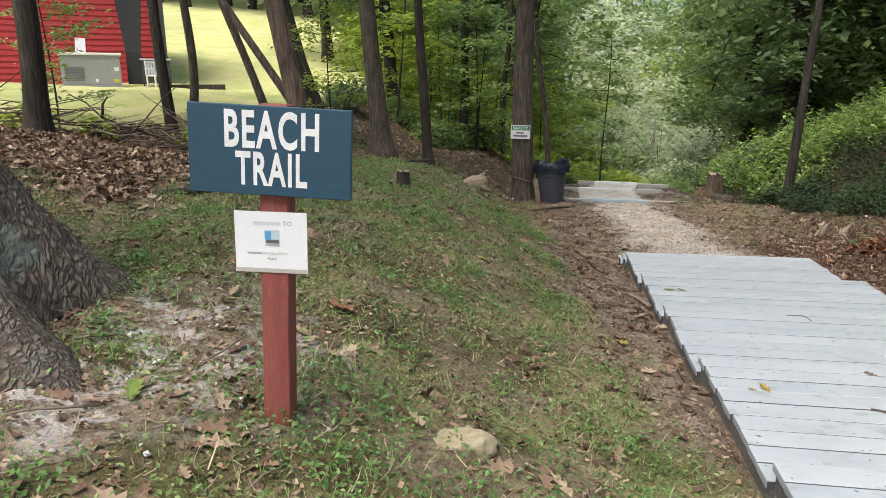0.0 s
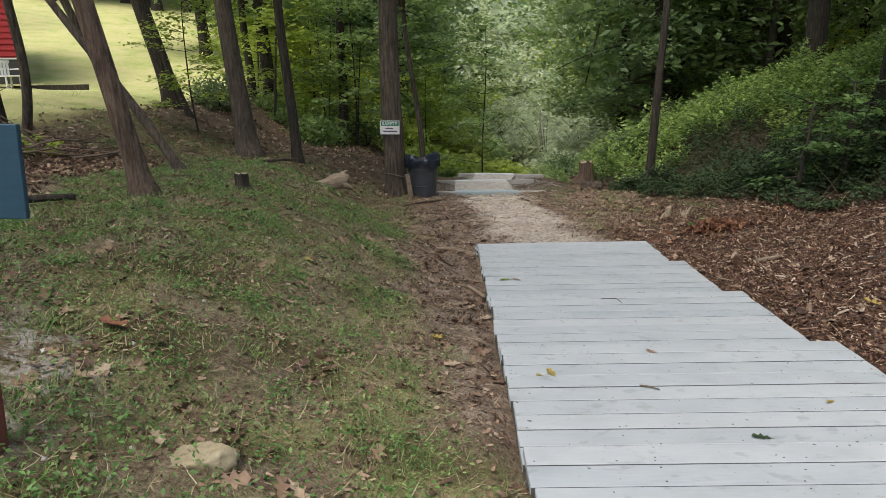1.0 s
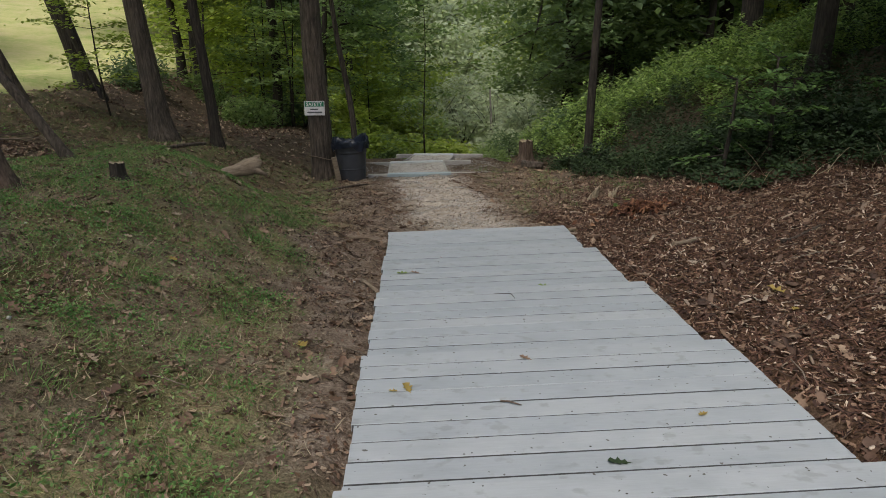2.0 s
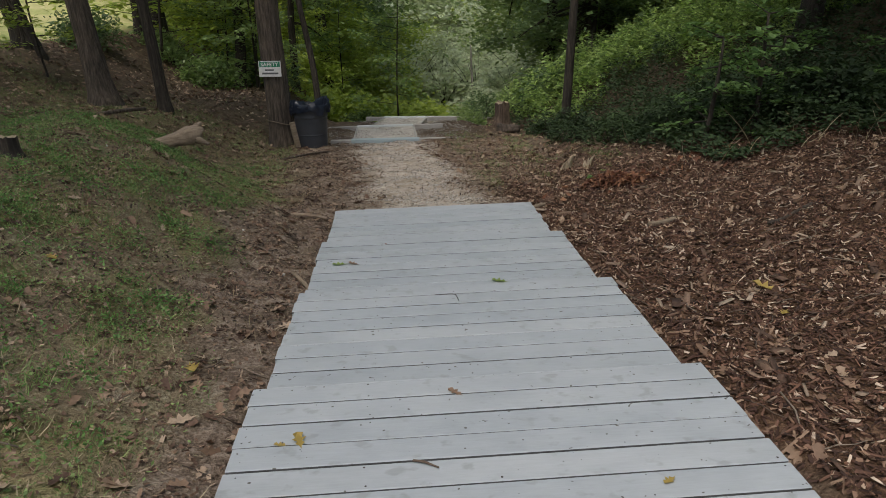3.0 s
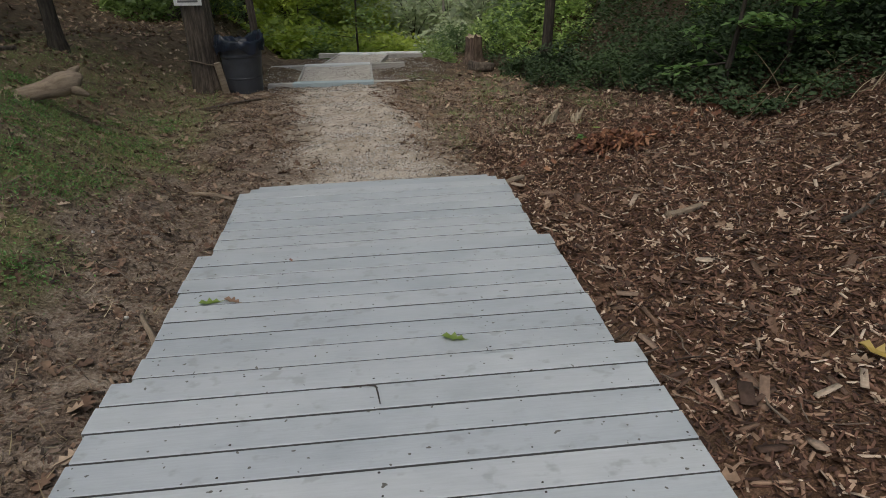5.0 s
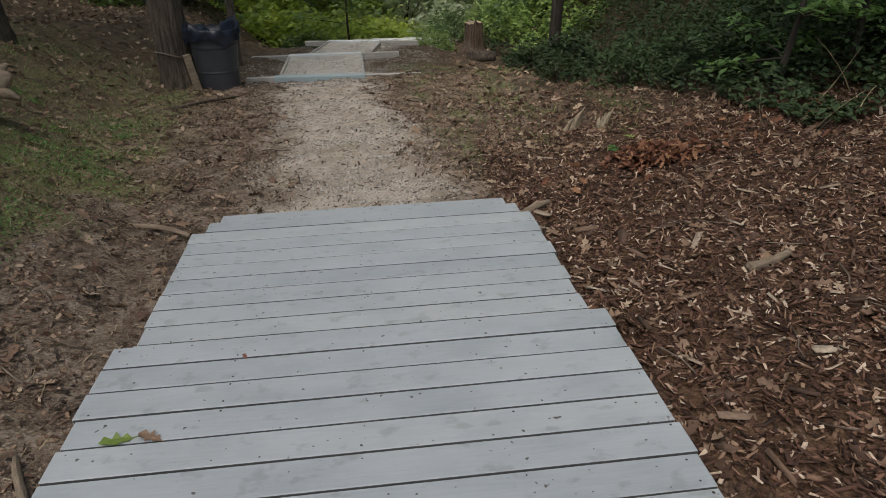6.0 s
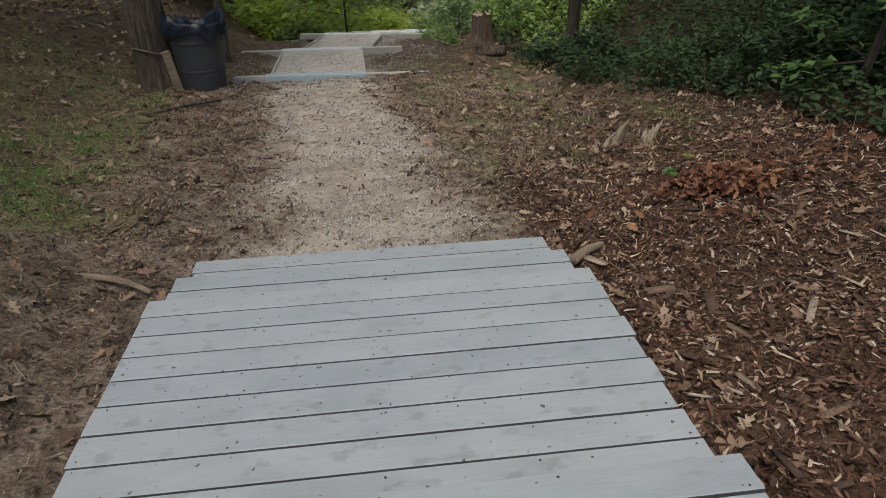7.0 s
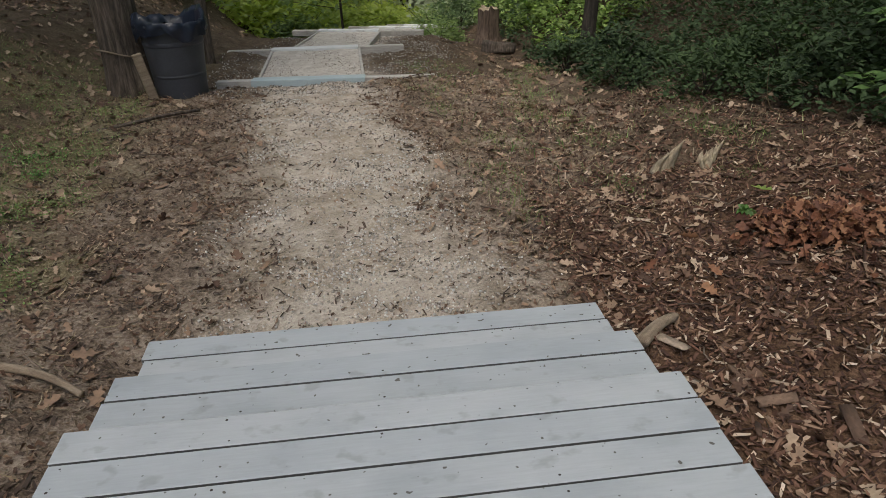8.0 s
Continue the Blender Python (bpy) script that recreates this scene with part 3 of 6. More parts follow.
def zones(x, y):
    u, v = to_uv(x, y)
    n1, n2 = wobble(x, y, 11, 1.6), wobble(x, y, 12, 0.5)
    w = 0.25 * n1 + 0.12 * n2
    out = {}
    out["gravel"] = ease(0.95, 0.3, np.abs(u - trail_u(v)) + 0.5 * w) * ease(8.2, 8.6, v) * np.where(v < 60, 1, 0)
    near_in = np.interp(v, (2.4, 3.8, 5.1, 7.5), (0.62, 0.36, 0.0, -0.12))
    out["dirt"] = np.maximum(ease(-0.1, 0.55, u + w - near_in) * ease(3.3, 3.0, u) * ease(13.8, 12.8, v), ease(8.2, 9.0, v) * ease(14.5, 13, v) * ease(-1.4, 0.2, u + w) * ease(4.6, 3.4, u + w))
    out["dirt"] = np.maximum(out["dirt"], 0.8 * ease(10.0, 8.0, v + w) * ease(0.9, 0.4, u))
    out["mulch"] = ease(3.0, 3.25, u + 0.06 * n2) * ease(10.6, 9.0, v + 0.5 * w) * ease(-6, -4, v)
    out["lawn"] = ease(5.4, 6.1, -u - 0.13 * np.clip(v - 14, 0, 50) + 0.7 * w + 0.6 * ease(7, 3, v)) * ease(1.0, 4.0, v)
    out["pile"] = ease(2.9, 3.5, -u + w) * ease(6.2, 5.6, -u + w) * ease(4.2, 5.4, v) * ease(11.5, 9.5, v)
    out["grass"] = ease(0.7, 0.0, u + 0.8 * w - near_in) * ease(6.2, 4.8, -u + w) * ease(16, 13, v + w) * (1 - 0.45 * ease(9, 11, v)) * (1 - out["pile"]) * (1 - 0.62 * ease(0.0, 0.45, wobble(x, y, 14, 1.3) + 0.3 * n2))
    out["grass"] = np.maximum(out["grass"], 0.85 * ease(22, 28, v) * ease(1.0, 2.0, np.abs(u - trail_u(v))))
    # Dark turf tone grows towards low u, and is strongest at low v.
    out["mottle"] = ease(0.45, -0.7, u + 0.8 * n1 + 0.4 * n2) * (0.4 + 0.5 * ease(5.2, 3.2, v + n1))
    out["pale"] = ease(1.0, 0.35, np.hypot(x + 0.95, (y - 2.45) * 1.1)) + 0.7 * ease(0.5, 0.1, np.hypot(x + 1.15, y - 1.75))
    out["grass"] = out["grass"] * (1 - 0.75 * np.clip(out["pale"] * ease(-0.5, 0.3, n2), 0, 1))
    return out


# ---- ground: one sheet to the horizon ----
def spread(lo, hi, step, far):
    mid = np.arange(lo, hi, step)
    grow = step * 1.16 ** np.arange(1, 60)
    out = np.cumsum(grow)
    out = out[out < far]
    return np.concatenate([lo - out[::-1], mid, mid[-1] + out])


gx_, gy_ = spread(-7.0, 9.5, 0.07, 420), spread(-2.5, 18.0, 0.07, 420)
GX, GY = np.meshgrid(gx_, gy_)
GZ = height(GX, GY)
nx, ny = len(gx_), len(gy_)
ii, jj = np.meshgrid(np.arange(nx - 1), np.arange(ny - 1))
quads = np.stack([jj * nx + ii, jj * nx + ii + 1, (jj + 1) * nx + ii + 1, (jj + 1) * nx + ii], -1).reshape(-1, 4)
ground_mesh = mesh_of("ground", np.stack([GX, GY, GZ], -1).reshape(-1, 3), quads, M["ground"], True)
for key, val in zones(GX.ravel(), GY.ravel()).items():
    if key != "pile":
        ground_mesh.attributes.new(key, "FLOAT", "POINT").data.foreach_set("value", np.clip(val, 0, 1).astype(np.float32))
ground = part("ground", ground_mesh, None)
tagged(ground, "uneven woodland ground of turf, dirt, mulch and sandy gravel", "ground", kind="structure")


# ---- boardwalk ----
DECK_M = Matrix(((EU[0], EV[0], 0, 0), (EU[1], EV[1], 0, 0), (0, 0, 1, 0), (0, 0, 0, 1)))


def board_mesh(width, length, thick=0.036):
    bm = boxed((-length / 2, -width / 2, -thick), (length / 2, width / 2, 0), bevel=0.003)
    me = bpy.data.meshes.new("board")
    bm.to_mesh(me)
    bm.free()
    me.materials.append(M["deck"])
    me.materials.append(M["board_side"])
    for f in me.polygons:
        # Sides and undersides take the dark gap colour.
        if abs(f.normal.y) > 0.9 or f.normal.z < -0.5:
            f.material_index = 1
    return me


def boardwalk():
    walkway = thing("boardwalk", DECK_M.copy(), "grey-painted wooden boardwalk stepping down in long treads", "boardwalk", kind="structure")
    wide = DECK_U[1] - DECK_U[0]
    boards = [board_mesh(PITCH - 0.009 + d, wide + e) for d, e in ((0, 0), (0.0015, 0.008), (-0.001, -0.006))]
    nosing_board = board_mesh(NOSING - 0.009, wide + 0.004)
    r = random.Random(4)
    before = EDGES[0] - TREAD
    for edge, z in zip(EDGES, LEVELS):
        short = edge > 8
        n = 3 if short else 9
        bm = bmesh.new()
        v0, v1 = edge - n * PITCH + 0.006, edge - 0.006
        drop = 0.17 if short else 0.2
        for u0, u1 in ((DECK_U[0] + 0.012, DECK_U[0] + 0.05), (DECK_U[1] - 0.05, DECK_U[1] - 0.012), (2.1, 2.14)):
            box(bm, (u0, v0, z - drop), (u1, v1, z - 0.037))
        box(bm, (DECK_U[0] + 0.051, v1 - 0.038, z - drop + 0.004), (2.098, v1 - 0.003, z - 0.038))
        box(bm, (2.142, v1 - 0.038, z - drop + 0.004), (DECK_U[1] - 0.051, v1 - 0.003, z - 0.038))
        frame_part = part("tread_frame", bm, M["deck_edge"], walkway, "weathered grey framing under one tread")
        heads = []
        for k in range(n):
            v = edge - (NOSING / 2 if k == 0 else NOSING + PITCH * (k - 0.5))
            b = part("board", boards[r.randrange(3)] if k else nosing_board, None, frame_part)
            b.matrix_local = pose((DECK_U[0] + DECK_U[1]) / 2 + r.uniform(-0.006, 0.006), v, z + r.uniform(-0.0015, 0.0015), r.uniform(-0.15, 0.15), 0, r.uniform(-0.08, 0.08))
            for u in (DECK_U[0] + 0.035, 1.65, 2.12, 2.6, DECK_U[1] - 0.035):
                for s in (-0.045, 0.045):
                    if r.random() < 0.45:
                        heads.append((u + r.uniform(-0.012, 0.012), v + s + r.uniform(-0.008, 0.008), z + 0.0015, r.uniform(0.0026, 0.0055)))
        th = np.arange(6) * np.pi / 3
        disc = np.c_[np.cos(th), np.sin(th), np.zeros(6)]
        hp = np.array(heads)
        nails = part("nail_heads", strew("nail_heads", disc, ((0, 1, 2, 3, 4, 5),), hp[:, :3], np.tile(np.eye(3), (len(hp), 1, 1)), hp[:, 3], M["nail"]), None, frame_part, "small rusty nail heads")
        tagged(nails, kind="stuff")


boardwalk()


# ---- lettering ----
def letters(text, width, tall, deep=0.003, bold=0.018, name="lettering", material=None):
    """A word as a mesh in the x-z plane, facing -y, centred, of the given width and height."""
    cu = bpy.data.curves.new(name, "FONT")
    cu.body, cu.align_x, cu.extrude, cu.offset, cu.resolution_u = text, "LEFT", 0.02, bold, 4
    cu.space_character = 1.14
    ob = new(name, cu)
    bpy.context.view_layer.update()
    me = bpy.data.meshes.new_from_object(ob.evaluated_get(bpy.context.evaluated_depsgraph_get()))
    bpy.data.objects.remove(ob)
    co = np.empty(len(me.vertices) * 3, np.float32)
    me.vertices.foreach_get("co", co)
    co = co.reshape(-1, 3)
    lo, hi = co.min(0), co.max(0)
    c = (co - (lo + hi) / 2) / (hi - lo + 1e-9)
    me.vertices.foreach_set("co", np.c_[c[:, 0] * width, -c[:, 2] * deep, c[:, 1] * tall].astype(np.float32).ravel())
    me.name = name
    me.materials.clear()
    me.materials.append(material or M["white_paint"])
    me.update()
    return me


def bar(w, h, x, z, y=-0.002, deep=0.001):
    return boxed((x - w / 2, y - deep, z - h / 2), (x + w / 2, y, z + h / 2))


def beach_sign():
    x, y = -0.31, 2.0
    z = float(height(x, y + 0.045))
    s = thing("trail_signpost", pose(x, y, z), "blue trail sign and white notice on a red-stained post", "sign")
    post = part("post", boxed((-0.0435, 0.0, -(1.52 - z)), (0.0435, 0.087, 0.136), bevel=0.004), M["post"], s, "red-stained square wooden post")
    post.matrix_local = pose(0.005, 0.0, 1.32 - z, 0, 2.9, 0)
    b = part("sign_board", boxed((-0.244, -0.02, -0.131), (0.244, 0, 0.131), bevel=0.002), M["sign_blue"], s, "dark blue painted wooden board")
    b.matrix_local = pose(0.0, -0.001, 1.3205 - z, 0, 3.3, -1.5)
    t1 = part("lettering", letters("BEACH", 0.282, 0.112, 0.0012, 0.026), None, b, "white capital letters reading BEACH")
    t1.location = (0.008, -0.0208, 0.062)
    t2 = part("lettering", letters("TRAIL", 0.216, 0.1, 0.0012, 0.026), None, b, "white capital letters reading TRAIL")
    t2.location = (0.006, -0.0208, -0.052)
    p = part("notice", boxed((-0.112, -0.002, -0.089), (0.112, 0, 0.089)), M["paper"], s, "white laminated paper notice with faded print")
    p.matrix_local = pose(-0.018, -0.002, 1.049 - z, 0, 2.0, -1)
    e = part("laminate_edge", boxed((-0.114, -0.0018, -0.102), (0.114, -0.0006, -0.0895)), M["film"], p, "clear plastic edge below the paper")
    n1 = part("print", letters("to", 0.026, 0.017, 0.0006, 0.0, "print", M["ink_grey"]), None, p)
    n1.location = (0.052, -0.0026, 0.055)
    n2 = part("faded_print", bar(0.085, 0.011, -0.012, 0.053, -0.0021, 0.0006), plain("very_faint_ink", (0.62, 0.63, 0.66)), p)
    g = part("emblem", bar(0.046, 0.05, 0.004, 0.008, -0.0021, 0.0006), M["ink_pale"], p, "small blue and grey square emblem")
    part("emblem_mark", bar(0.02, 0.026, -0.009, 0.016, -0.0029, 0.0006), M["ink_blue"], g)
    part("emblem_mark", bar(0.04, 0.011, 0.005, -0.003, -0.0029, 0.0006), M["ink_dark"], g)
    part("emblem_mark", bar(0.034, 0.004, 0.004, -0.013, -0.0029, 0.0006), M["ink_grey"], g)
    part("faded_print", bar(0.045, 0.006, -0.052, -0.041, -0.0021, 0.0006), M["ink_grey"], p)
    n3 = part("print", letters("and Stay 6 Feet", 0.078, 0.0105, 0.0006, 0.0, "print", M["ink_grey"]), None, p)
    n3.location = (0.012, -0.0026, -0.041)
    n4 = part("print", letters("Apart.", 0.03, 0.0095, 0.0006, 0.004, "print", M["ink_dark"]), None, p)
    n4.location = (0.002, -0.0026, -0.058)


beach_sign()


# ---- trees ----
def ridged(seed, amount, count):
    r = np.random.default_rng(seed)
    ph = r.uniform(0, 7, 6)

    def wave(th, i):
        w = np.sin(count * th + 1.3 * np.sin(i * 0.21 + ph[0]) + ph[1]) * 0.5 + np.sin((count * 2 + 1) * th + 1.7 * np.sin(i * 0.33 + ph[2])) * 0.35
        w = w + 0.6 * np.sin(2 * th + ph[3] + i * 0.03) + 0.4 * np.sin(3 * th + ph[4])
        return 1 + amount * w

    return wave


def trunk_line(tall, lean, bend, seed, step=0.14):
    r = np.random.default_rng(seed)
    h = np.concatenate([[-0.3, -0.12], np.arange(0, min(tall, 5), step), np.arange(min(tall, 5), tall, 0.5)])
    k1, k2, p1, p2 = r.uniform(0.5, 0.9), r.uniform(1.2, 2.2), r.uniform(0, 6), r.uniform(0, 6)
    hx = np.maximum(h, 0)
    return h, np.c_[lean[0] * hx + bend * (np.sin(k1 * hx + p1) - np.sin(p1)) + 0.3 * bend * (np.sin(k2 * hx) ), lean[1] * hx + bend * (np.cos(k1 * hx + p2) - np.cos(p2)), h]


def crown_mesh(name, seed, clumps, per, size, centre, leaf, material, clump_r=0.7, up=0.6, shell=0.45, pattern=LEAF, faces=LEAF_F):
    r = np.random.default_rng(seed)
    d = r.normal(size=(clumps, 3))
    d /= np.linalg.norm(d, axis=1)[:, None]
    c = np.array(centre) + d * np.array(size) * (shell + (1 - shell) * r.random((clumps, 1)) ** 0.6)
    rad = clump_r * r.uniform(0.5, 1.3, clumps)
    pos = (c[:, None, :] + r.normal(size=(clumps, per, 3)) * np.array([0.55, 0.55, 0.3]) * rad[:, None, None]).reshape(-1, 3)
    n = len(pos)
    return strew(name, pattern, faces, pos, spins(n, up, r), leaf * r.uniform(0.6, 1.35, n), material), c


def limbs(tree_ob, line, tops, radius, material, count, r):
    for k in range(count):
        a = line[int(np.argmin(np.abs(line[:, 2] - line[-1, 2] * r.uniform(0.66, 0.95))))]
        b = tops[r.integers(len(tops))]
        mid = (a + b) / 2 + np.array([0, 0, 0.35])
        t = np.linspace(0, 1, 7)[:, None]
        pts = (1 - t) ** 2 * a + 2 * t * (1 - t) * mid + t**2 * b
        part("limb", tube_mesh("limb", pts, np.linspace(radius * 0.4, 0.02, 7), 6, material), None, tree_ob)


CROWNS = {}


def crown_for(kind):
    """Shared crowns, high above the ground."""
    if kind not in CROWNS:
        seed = 100 + len(CROWNS)
        CROWNS[kind] = crown_mesh("crown", seed, *((130, 30, (3.4, 3.4, 2.8), (0, 0, 8.4), 0.3) if kind == "dense" else (60, 20, (3.0, 3.0, 2.6), (0, 0, 8.8), 0.22)), M["leaf_mid"], 0.8)
    return CROWNS[kind]


def wood_tree(x, y, radius, tall=9.0, lean=(0, 0), bend=0.06, mat="bark", sides=26, seed=1, flare=0.55, crown="a", label="", sink=0.0, crown_scale=1.0, group="trees beside the trail"):
    z = float(height(x, y)) - sink
    t = thing("tree", pose(x, y, z), label or "tall woodland tree with a bare furrowed trunk", "tree", group)
    h, line = trunk_line(tall, lean, bend, seed)
    rad = radius * (1 - 0.55 * np.clip(h, 0, None) / tall) * (1 + flare * np.exp(-np.clip(h, 0, None) / (radius * 1.4)))
    part("trunk", tube_mesh("trunk", line, rad, sides, M[mat], ridged(seed, 0.035, max(5, sides // 3))), None, t)
    if crown:
        me, tops = crown_for(crown)
        c = part("crown", me, None, t)
        off = line[-1] - np.array([0, 0, 8.6])
        turn = (seed * 77) % 360
        c.matrix_local = Matrix.Translation(off) @ pose(0, 0, 0, 0, 0, turn) @ Matrix.Diagonal((crown_scale, crown_scale, 1, 1))
        m = np.array(c.matrix_local)
        limbs(t, line, tops @ m[:3, :3].T + m[:3, 3], radius, M[mat], 4, np.random.default_rng(seed))
    return t


def great_oak():
    """The broad buttressed oak beside the sign."""
    x, y = -2.38, 2.55
    z = float(height(x, y))
    t = thing("oak_tree", pose(x, y, z), "massive old oak with furrowed bark and a flaring base", "tree")
    h = np.concatenate([np.arange(-0.35, 2.6, 0.022), np.arange(2.6, 9, 0.3)])
    n = 420
    th = np.arange(n) * 2 * np.pi / n
    H, T = h[:, None], th[None, :]

    def lobe(at, wide):
        return np.exp(-((np.angle(np.exp(1j * (T - radians(at))))) / radians(wide)) ** 2)

    fl = np.clip(1 - np.maximum(H, -0.1) / 1.3, 0, 2) ** 1.7
    reach = 0.16 + 0.5 * lobe(25, 17) + 0.72 * lobe(-22, 16) + 0.5 * lobe(100, 30) + 0.5 * lobe(175, 30) + 0.5 * lobe(-105, 28)
    r = 0.5 * (1 - 0.03 * np.maximum(H, 0)) + fl * reach
    q = np.sin(24 * T + 2.2 * np.sin(3.1 * H + 2 * np.sin(T * 3)) + 1.5 * np.sin(7 * H + 5 * T))
    q2 = np.sin(41 * T + 3.0 * np.sin(4.3 * H + T * 2) - 6 * H)
    q3 = np.sin(9.0 * H * 3 + 17 * T + 2.5 * np.sin(11 * T))
    r = r + 0.01 * np.sign(q) * np.abs(q) ** 0.5 + 0.007 * q2 + 0.005 * q3
    X, Y = r * np.cos(T), r * np.sin(T)
    plates = np.sin(62 * X + 3 * np.sin(5 * H) + 2 * np.sin(9 * Y) + 4 * np.sin(2.3 * H + Y)) * np.sin(62 * Y + 3 * np.sin(6 * H + 1) + 2 * np.sin(8 * X))
    r = r + 0.02 * (np.abs(plates) ** 0.5 - 0.55) * (0.75 + 0.25 * np.sin(21 * H + 6 * np.sin(9 * T)))
    lean = np.c_[-0.1 * np.maximum(h, 0), 0.03 * np.maximum(h, 0)]
    V = np.stack([r * np.cos(T) + lean[:, 0:1], r * np.sin(T) + lean[:, 1:2], H + 0 * T], -1).reshape(-1, 3)
    i, j = np.meshgrid(np.arange(len(h) - 1), np.arange(n), indexing="ij")
    k = (j + 1) % n
    F = np.stack([i * n + j, i * n + k, (i + 1) * n + k, (i + 1) * n + j], -1).reshape(-1, 4)
    part("trunk", mesh_of("trunk", V, F, M["oak_bark"], True), None, t)
    me, tops = crown_for("oak")
    c = part("crown", me, None, t)
    c.matrix_local = pose(-2.4, -0.3, 0.5)
    limbs(t, V.reshape(len(h), n, 3).mean(1), tops + np.array([-2.4, -0.3, 0.5]), 0.4, M["oak_bark"], 5, np.random.default_rng(3))


great_oak()
# beside the walk: place, radius, height, lean
wood_tree(1.25, 13.5, 0.222, 10, (-0.008, 0.0), 0.02, "bark", 36, 5, 0.25, "dense", "tall straight tree with a safety notice nailed on", 0.0, 0.65)
wood_tree(-1.26, 6.42, 0.095, 7.5, (-0.15, -0.03), 0.025, "red_bark", 26, 6, 0.75, "b", "leaning tree with reddish shaggy bark", 0.0, 0.6)
wood_tree(-1.62, 8.9, 0.06, 5.5, (-0.62, 0.1), 0.06, "bark", 14, 8, 0.5, None, "slender stem leaning away from a larger trunk")
wood_tree(-1.5, 13.0, 0.18, 9, (-0.085, 0.0), 0.07, "bark", 28, 9, 0.6, "a", "leaning grey-barked tree at the edge of the wood")
wood_tree(-0.65, 13.3, 0.1, 8, (-0.04, 0.02), 0.05, "dark_bark", 18, 11, 0.4, "b", "slender dark-barked tree at the edge of the wood")
wood_tree(-3.75, 16.4, 0.2, 9, (-0.17, -0.05), 0.06, "dark_bark", 20, 12, 0.4, "b", "dark leaning tree at the edge of the lawn")
wood_tree(-3.2, 15.6, 0.07, 6, (-0.35, 0.0), 0.05, "dark_bark", 12, 14, 0.3, None, "thin leaning stem at the edge of the lawn")
wood_tree(-5.05, 8.05, 0.135, 8, (0.02, 0.0), 0.09, "dark_bark", 24, 16, 0.4, "a", "dark knotty tree above the leaf pile")
wood_tree(-4.3, 10.1, 0.085, 7, (-0.03, 0.0), 0.09, "dark_bark", 20, 17, 0.3, "b", "crooked dark tree above the leaf pile")
wood_tree(-4.08, 10.15, 0.07, 6, (0.2, 0.0), 0.2, "bark", 18, 18, 0.3, None, "crooked forked stem at the edge of the lawn")
wood_tree(-3.85, 13.4, 0.085, 7, (-0.3, -0.1), 0.03, "bark", 14, 19, 0.3, "b", "slender leaning tree at the edge of the lawn")
wood_tree(1.9, 15.2, 0.07, 6, (-0.06, 0.0), 0.12, "bark", 14, 20, 0.3, "b", "thin crooked tree behind the bin")
wood_tree(7.21, 15.06, 0.1, 9, (0.035, 0.0), 0.02, "dark_bark", 24, 21, 0.35, "a", "slim dark tree in front of the vines")
wood_tree(12.2, 17.0, 0.28, 9, (0.05, 0), 0.06, "dark_bark", 20, 22, 0.3, "a", "dark trunk rising from the vine bank")
wood_tree(10.6, 12.2, 0.2, 9, (0.03, 0), 0.05, "dark_bark", 20, 23, 0.3, "a", "dark trunk rising from the vine bank")
# Three unseen trees, added so their dense crowns shade the foot of the bank.
wood_tree(13.5, 8.6, 0.16, 6.8, (-0.05, 0), 0.05, "dark_bark", 16, 29, 0.3, "dense", "dark trunk rising from the vine bank", crown_scale=1.5)
wood_tree(12.8, 6.0, 0.18, 7, (-0.3, 0.1), 0.05, "dark_bark", 16, 31, 0.3, "dense", "unseen dark tree added to shade the undergrowth", crown_scale=1.7)
wood_tree(15.0, 12.2, 0.18, 9, (-0.08, 0), 0.05, "dark_bark", 16, 30, 0.3, "dense", "dark trunk rising from the vine bank", crown_scale=1.5)
wood_tree(-2.6, 23.5, 0.22, 10, (-0.03, 0), 0.06, "dark_bark", 18, 25, 0.3, "a", "dark tree within the wood")
wood_tree(-0.2, 21.0, 0.15, 9, (0.05, 0), 0.08, "dark_bark", 16, 26, 0.3, "b", "dark tree within the wood")
wood_tree(11.0, 41.0, 0.1, 4.3, (0.0, 0), 0.03, "pale_bark", 12, 27, 0.2, None, "pale bare trunk far down the trail")


def young_tree(seed, tall, material, leaf, clumps, per):
    """A sapling with level layers of leaves."""
    r = np.random.default_rng(seed)
    t = thing("young_tree", pose(0, 0, -50), "slender understorey tree with level sprays of green leaves", "tree", "understorey trees")
    h, line = trunk_line(tall, (r.uniform(-0.05, 0.05), r.uniform(-0.05, 0.05)), 0.1, seed, 0.3)
    part("trunk", tube_mesh("trunk", line, 0.027 * (1.05 - np.clip(h, 0, tall) / tall) + 0.005, 8, M["dark_bark"]), None, t)
    pieces, cs = [], []
    for k in range(clumps):
        f = 0.24 + 0.74 * (k + 0.5) / clumps
        a = r.uniform(0, 2 * np.pi)
        base = line[min(len(line) - 1, int(f * len(line)))]
        ln = tall * 0.3 * (1.15 - f) * r.uniform(0.5, 1.2) + 0.3
        tip = base + np.array([np.cos(a) * ln, np.sin(a) * ln, r.uniform(-0.1, 0.35)])
        s = np.linspace(0, 1, 4)[:, None]
        pieces.append(tube_data(base * (1 - s) + tip * s, np.linspace(0.01, 0.003, 4), 4))
        for q in (0.5, 0.75, 1.0):
            cs.append(base * (1 - q) + tip * q)
    v, f = join(pieces)
    tagged(part("bough", mesh_of("bough", v, f, M["dark_bark"], True), None, t), kind="stuff")
    cs = np.array(cs)
    pos = (cs[:, None] + r.normal(size=(len(cs), per, 3)) * np.array([0.27, 0.27, 0.06]) * (tall / 5)).reshape(-1, 3)
    part("crown", strew("crown", LEAF, LEAF_F, pos, spins(len(pos), 1.3, r), leaf * r.uniform(0.6, 1.3, len(pos)), M[material]), None, t)
    return t


